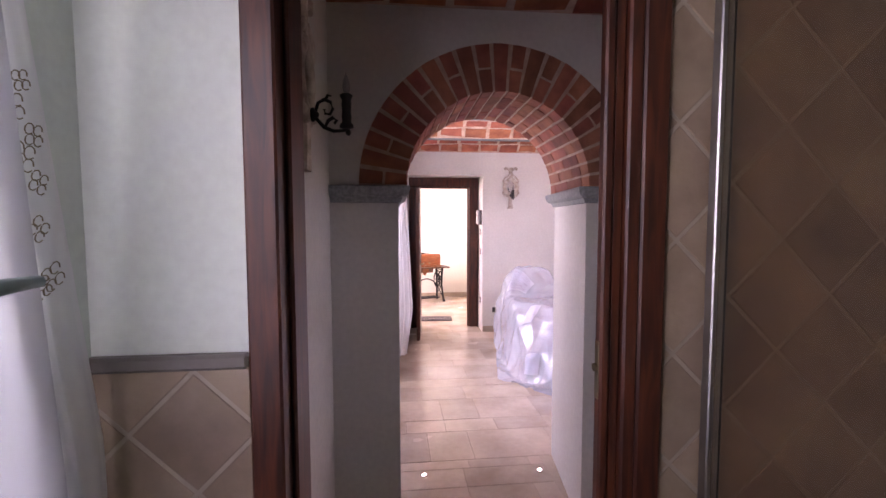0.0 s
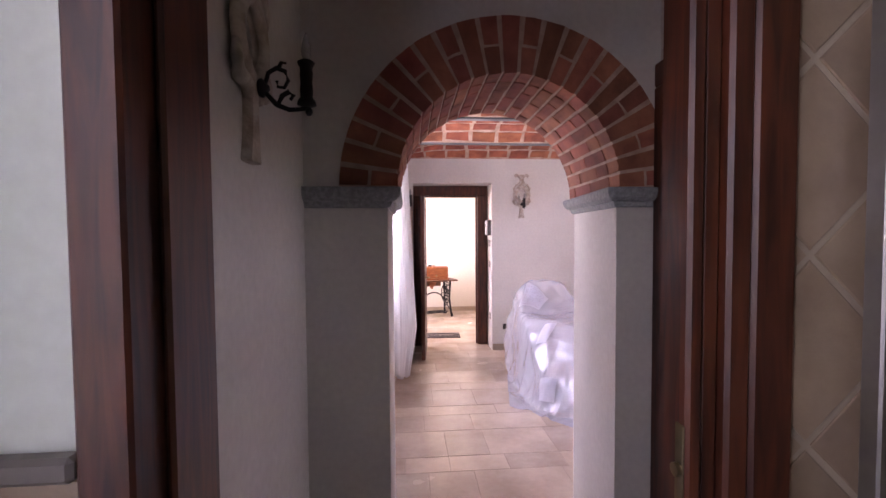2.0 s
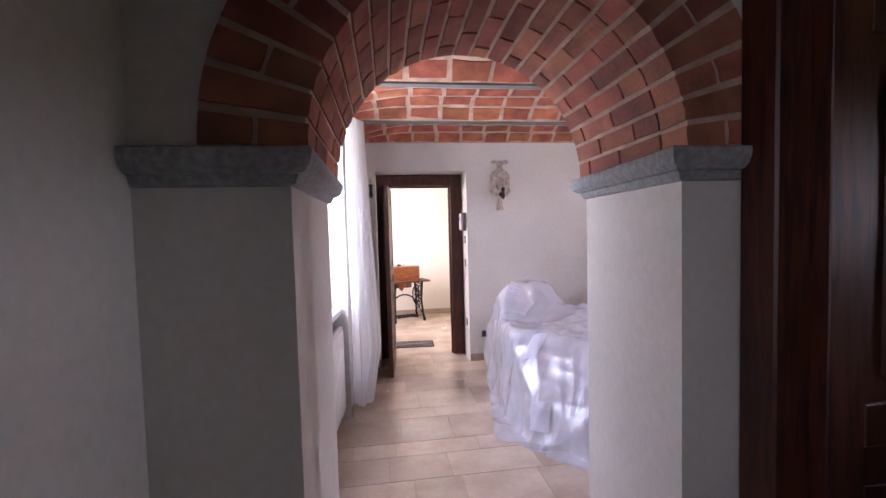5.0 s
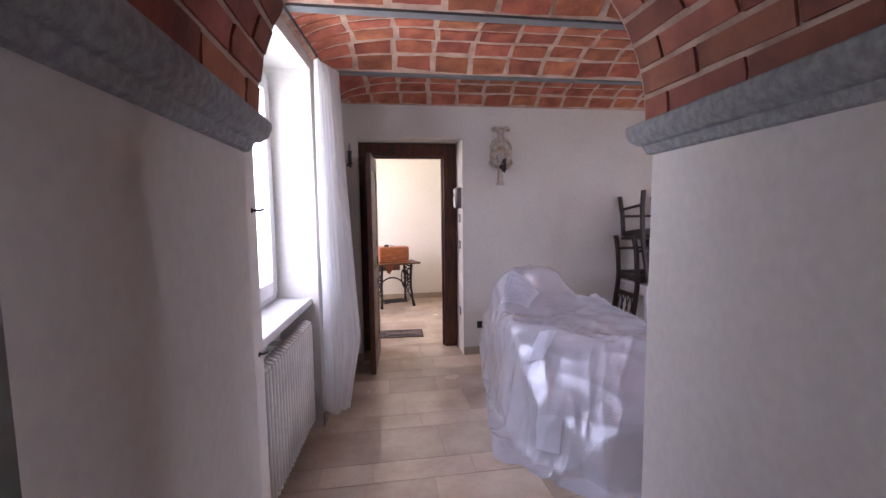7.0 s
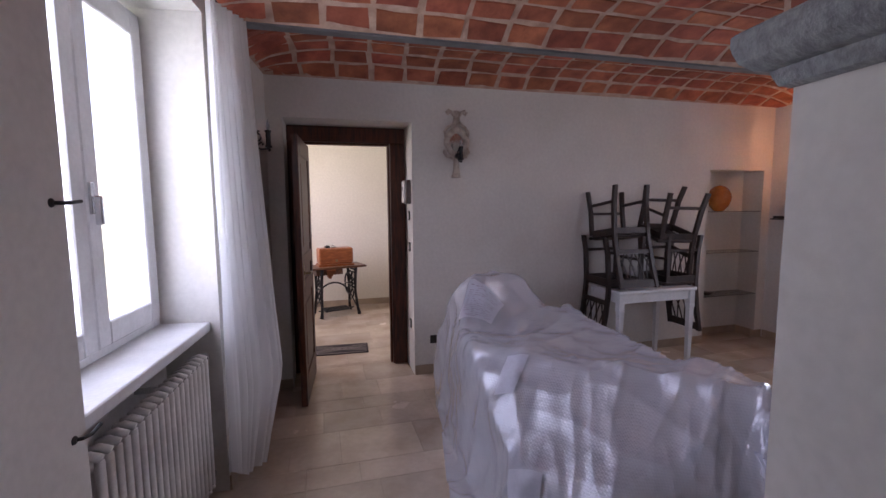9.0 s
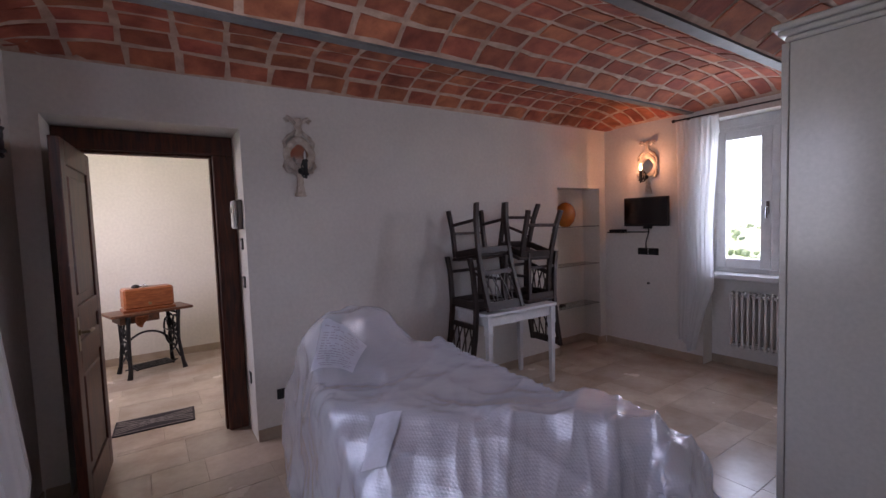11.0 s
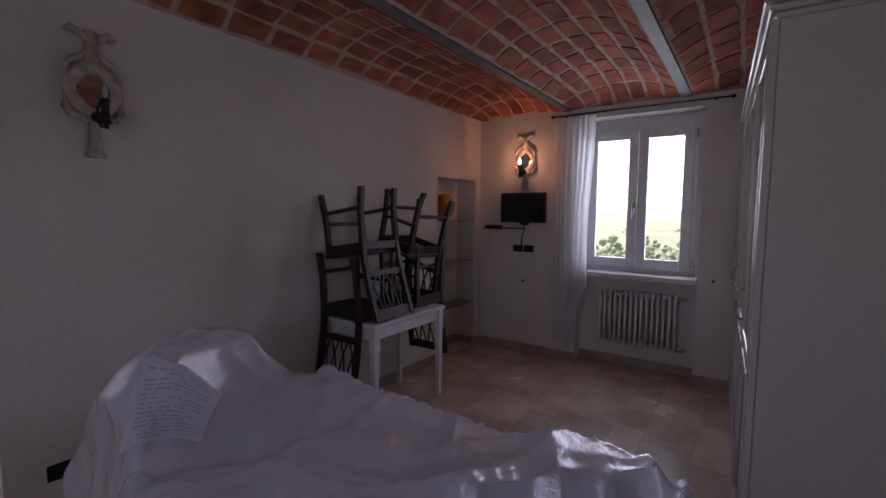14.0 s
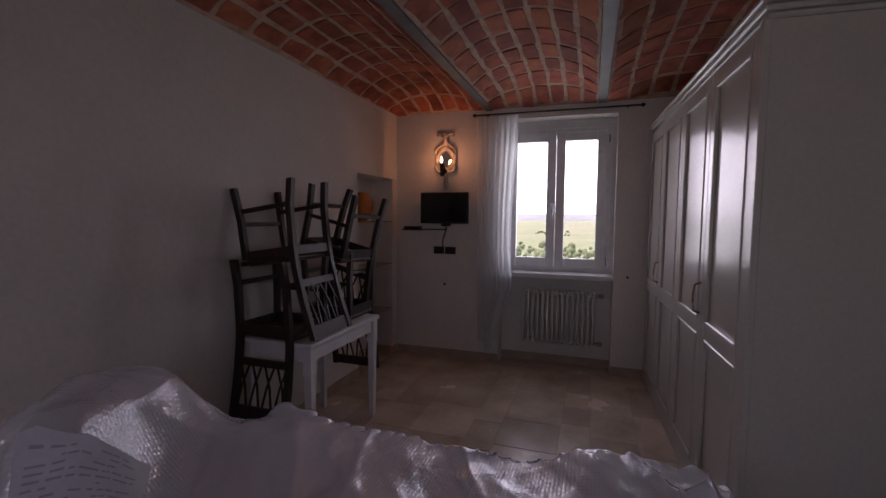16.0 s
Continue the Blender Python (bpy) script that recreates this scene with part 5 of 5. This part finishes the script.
# ---- bathroom ----
structure("trim_dado", boxes((-0.649, -0.3465, 0.772, 0.7995, 1.297, 1.328), bevel=0.006), DADO, "dark grey moulded dado strip", "trim")
bc = curtain("curtain", 1.0, 0.35, 2.5, 3, 0.012, lambda v: (0.19 - 0.37 * min(v, 0.62), 0.38 - 0.37 * min(v, 0.62)), CURTAIN, "white curtain edge with embroidered flowers", 4)
bc.matrix_world = pose(-0.605, 0.705, 0, rz=-90)
for cy, cz, r in ((0.665, 1.795, 0.014), (0.645, 1.755, 0.018), (0.675, 1.72, 0.016), (0.65, 1.685, 0.02), (0.672, 1.65, 0.016), (0.66, 1.58, 0.017), (0.675, 1.505, 0.02), (0.65, 1.49, 0.017)):
    cy -= 0.045 + 0.10 * (cz - 1.5)
    fl = bmesh.new()
    for k in range(4):
        a = k * math.pi / 2 + cz * 5
        tube(fl, [(-0.588 + 0.002 * math.sin(q), cy + 0.7 * r * math.cos(a) + 0.5 * r * math.cos(q), cz + 0.7 * r * math.sin(a) + 0.5 * r * math.sin(q)) for q in (b * 2 * math.pi / 9 for b in range(9))], 0.0010, 5)
    flower = part("embroidered_flower", fl, EMBROIDERY, bc, "bronze embroidered flower")
    flower.matrix_parent_inverse = bc.matrix_world.inverted()
gs = curtain("sheer_curtain", 1.0, 0.35, 2.5, 4, 0.008, lambda v: (0.13 - 0.20 * min(v, 0.62), 0.80), SHEER, "grey translucent sheer over the bathroom window", 6)
gs.matrix_world = pose(-0.575, 0.625, 0, rz=-90)
window("window_3", -0.395, 0.555, 0.905, 2.295, -0.74, 1, "white bathroom window behind curtains")
hd = thing("window_catch", pose(-0.545, 0.42, 1.512, rz=0), "pale blue-green window handle poking past the sheer", "handle")
part("lever", tube(bmesh.new(), [(-0.06, 0, 0), (0.0, 0, 0), (0.02, 0.03, 0), (0.022, 0.095, 0.0)], 0.010, 8, 1.0, (0.7, 0.9, 1.1, 0.8)), CATCH, hd, "", True)
sg = thing("shower_screen", pose(0.632, 0.775, 0), "clear shower screen with a chrome wall profile", "shower screen")
part("profile", boxes((-0.014, 0.014, -0.028, -0.001, 0.05, 2.15), bevel=0.003), SATIN, sg, "polished metal wall profile")
part("profile_inner", boxes((0.0145, 0.024, -0.022, -0.001, 0.05, 2.15), bevel=0.002), BLACKPLASTIC, sg, "dark sealing strip")
pn = part("pane", boxes((-0.003, 0.003, -0.75, -0.0285, 0.06, 2.14)), SHOWERGLASS, sg)

# ---- country outside the window ----
rng = random.Random(12)


def ridge(name, x, height, base, seed, mat, label, far):
    bm = bmesh.new()
    r = random.Random(seed)
    pts = 60
    top = []
    for i in range(pts + 1):
        y = -far + 2 * far * i / pts
        h = base + height * (0.6 + 0.4 * noise.noise(Vector((y * 3.0 / far, seed, 0))) + 0.15 * noise.noise(Vector((y * 14.0 / far, seed, 1))))
        top.append((bm.verts.new((x, y, -4.6)), bm.verts.new((x + 60, y, h)), bm.verts.new((x + 200, y, -4.6))))
    for a, b in zip(top, top[1:]):
        bm.faces.new((a[0], b[0], b[1], a[1]))
        bm.faces.new((a[1], b[1], b[2], a[2]))
    structure(name, bm, mat, label, "hill", True)


ridge("backdrop_hills", 900, 22, -4, 3, DISTANT, "wooded hills on the horizon, haze painted into their pale colour", 1400)
ridge("backdrop_rise", 260, 3.2, -5, 9, GREENS, "gentle green rise of farmland", 500)
bm = bmesh.new()
for k in range(150):
    cx = rng.uniform(26, 190)
    cy = 4 + rng.uniform(-0.55, 0.55) * cx
    if rng.random() < 0.5:
        cx, cy = 60 + 0.15 * cy + rng.uniform(-2, 2), rng.uniform(-30, 42)
    s = rng.uniform(0.5, 1.5)
    for q in range(9):
        o = Vector((rng.gauss(0, 0.7), rng.gauss(0, 0.9), abs(rng.gauss(0.5, 0.45)))) * s
        bmesh.ops.create_icosphere(bm, subdivisions=1, radius=s * rng.uniform(0.25, 0.55), matrix=Matrix.Translation(Vector((cx, cy, -4.4)) + o))
for v in bm.verts:
    v.co += 0.12 * Vector((noise.noise(v.co * 2.1), noise.noise(v.co * 2.3 + Vector((9, 0, 0))), noise.noise(v.co * 2.7)))
tagged(new("hedges", mesh_from("hedges", bm, HEDGE)), "scattered green hedges and bushes in the fields", "hedge", kind="stuff")

# ---- pieces: arch bricks ----
bm = bmesh.new()
for i in range(NA):
    a0, a1 = math.pi * i / NA, math.pi * (i + 1) / NA
    q = [bm.verts.new(arch(a, y, dr)) for a in (a0, a1) for y, dr in ((2.699, 0.007), (1.996, 0.007), (1.996, 0.225), (2.001, 0.225))]
    for k in range(3):
        bm.faces.new((q[k], q[k + 1], q[k + 5], q[k + 4]))
arch_bed = structure("trim_arch", bm, MORTAR, "brick arch with pale mortar joints", "arch")


def arch_brick(a0, a1, y0, y1, r0, r1, key, store={}):
    """One brick of the arch as a bent block; alike ones share a mesh."""
    bm = bmesh.new()
    rg = random.Random(key)
    v = []
    for a in (a0, (a0 + a1) / 2, a1):
        for y in (y0, y1):
            for r in (r0, r1):
                p = arch(a, y, r)
                v.append(bm.verts.new(p + Vector((rg.uniform(-.002, .002), rg.uniform(-.0015, .0015), rg.uniform(-.002, .002)))))
    for b in (0, 4):
        for q in ((0, 1, 5, 4), (2, 6, 7, 3), (0, 4, 6, 2), (1, 3, 7, 5)):
            bm.faces.new([v[b + k] for k in q])
    bm.faces.new((v[0], v[2], v[3], v[1]))
    bm.faces.new((v[8], v[9], v[11], v[10]))
    part("brick", bm, BRICK, arch_bed)


NV = 23
step = math.pi / NV
for i in range(NV):
    a0, a1 = i * step + 0.014, (i + 1) * step - 0.014
    if i % 2:
        arch_brick(a0, a1, 1.991, 2.10, 0.0, 0.223, i)
    else:
        arch_brick(a0, a1, 1.991, 2.10, 0.0, 0.104, i)
        arch_brick(a0 + 0.004, a1 - 0.004, 1.991, 2.05, 0.116, 0.223, 100 + i)
    y = 2.112
    if i % 2:
        cuts = (2.235, 2.475, 2.69)
    else:
        cuts = (2.345, 2.585, 2.69)
    for k, e in enumerate(cuts):
        arch_brick(a0, a1, y, e - 0.006, 0.0 + 0.002 * (k % 2), 0.05, 1000 + i * 7 + k)
        y = e + 0.006

# ---- pieces: wall tiles of the bathroom ----
HD = 0.127
TX, TZ = -0.456, 1.293


def clip(poly, axis, limit, keep_less):
    out = []
    for a, b in zip(poly, poly[1:] + poly[:1]):
        ia, ib = ((a[axis] <= limit) == keep_less), ((b[axis] <= limit) == keep_less)
        if ia:
            out.append(a)
        if ia != ib:
            k = (limit - a[axis]) / (b[axis] - a[axis])
            out.append((a[0] + k * (b[0] - a[0]), a[1] + k * (b[1] - a[1])))
    return out


def tile_field(name, x0, x1, z0, z1, label):
    bed = structure(name, boxes((x0, x1, 0.7905, 0.7995, z0, z1)), BATH_GROUT, label, "tiles")
    h = HD - 0.0065
    for i in range(-20, 21):
        for j in range(-20, 21):
            if (i + j) % 2 == 0:
                continue
            cx, cz = TX + i * HD, TZ + j * HD
            poly = [(cx - h, cz), (cx, cz - h), (cx + h, cz), (cx, cz + h)]
            for ax, lim, less in ((0, x1 - 0.002, True), (0, x0 + 0.002, False), (1, z1 - 0.002, True), (1, z0 + 0.002, False)):
                if len(poly) > 2:
                    poly = clip(poly, ax, lim, less)
            if len(poly) < 3:
                continue
            mx, mz = sum(p[0] for p in poly) / len(poly), sum(p[1] for p in poly) / len(poly)
            if max(p[0] for p in poly) - min(p[0] for p in poly) < 0.012:
                continue
            bm = bmesh.new()
            back = [bm.verts.new((x, 0.7904, z)) for x, z in poly]
            mid = [bm.verts.new((x, 0.7892, z)) for x, z in poly]
            front = [bm.verts.new((mx + (x - mx) * 0.975, 0.788, mz + (z - mz) * 0.975)) for x, z in poly]
            for a, b in ((back, mid), (mid, front)):
                for k in range(len(poly)):
                    bm.faces.new((a[k], a[(k + 1) % len(poly)], b[(k + 1) % len(poly)], b[k]))
            bm.faces.new(front)
            part("tile", bm, BATH_TILE, bed)


tile_field("wall_tiles_1", -0.649, -0.3465, 0.02, 1.2965, "diagonal rustic beige tiles below the dado")
tile_field("wall_tiles_2", 0.5315, 1.549, 0.02, 2.6, "diagonal rustic brown tiles of the shower wall")

# ---- pieces: floor tiles ----
floor = bpy.data.objects["floor"]
rng = random.Random(21)
tile_mesh = {}


def floor_tile(xa, xb, ya, yb):
    if xb - xa < 0.03 or yb - ya < 0.03:
        return
    key = (round(xb - xa, 3), round(yb - ya, 3))
    if key not in tile_mesh:
        tile_mesh[key] = mesh_from("tile", boxes((-key[0] / 2, key[0] / 2, -key[1] / 2, key[1] / 2, -0.0034, 0.0), bevel=0.0014), FLOOR_TILE)
    ob = new("tile", tile_mesh[key])
    ob.location = ((xa + xb) / 2, (ya + yb) / 2, rng.uniform(-0.0008, 0.0))
    ob.parent = floor


def lay(x0, x1, y0, y1):
    y = y0
    rows = (0.40, 0.20, 0.40, 0.30, 0.20)
    r = 0
    while y < y1 - 0.001:
        ye = min(y + rows[r % 5], y1)
        x = x0 - rng.choice((0.0, 0.15, 0.3))
        while x < x1 - 0.001:
            xe = x + rng.choice((0.40, 0.60, 0.30, 0.50))
            floor_tile(max(x, x0) + 0.0016, min(xe, x1) - 0.0016, y + 0.0016, ye - 0.0016)
            x = xe
        y = ye
        r += 1


lay(-0.34, W, 2.70, F)
lay(-0.04, 0.90, 2.0, 2.70)
lay(-0.36, 1.07, 0.95, 2.0)
lay(0.125, 1.16, F, 6.48)
lay(-0.5, 3.0, 6.48, 9.03)
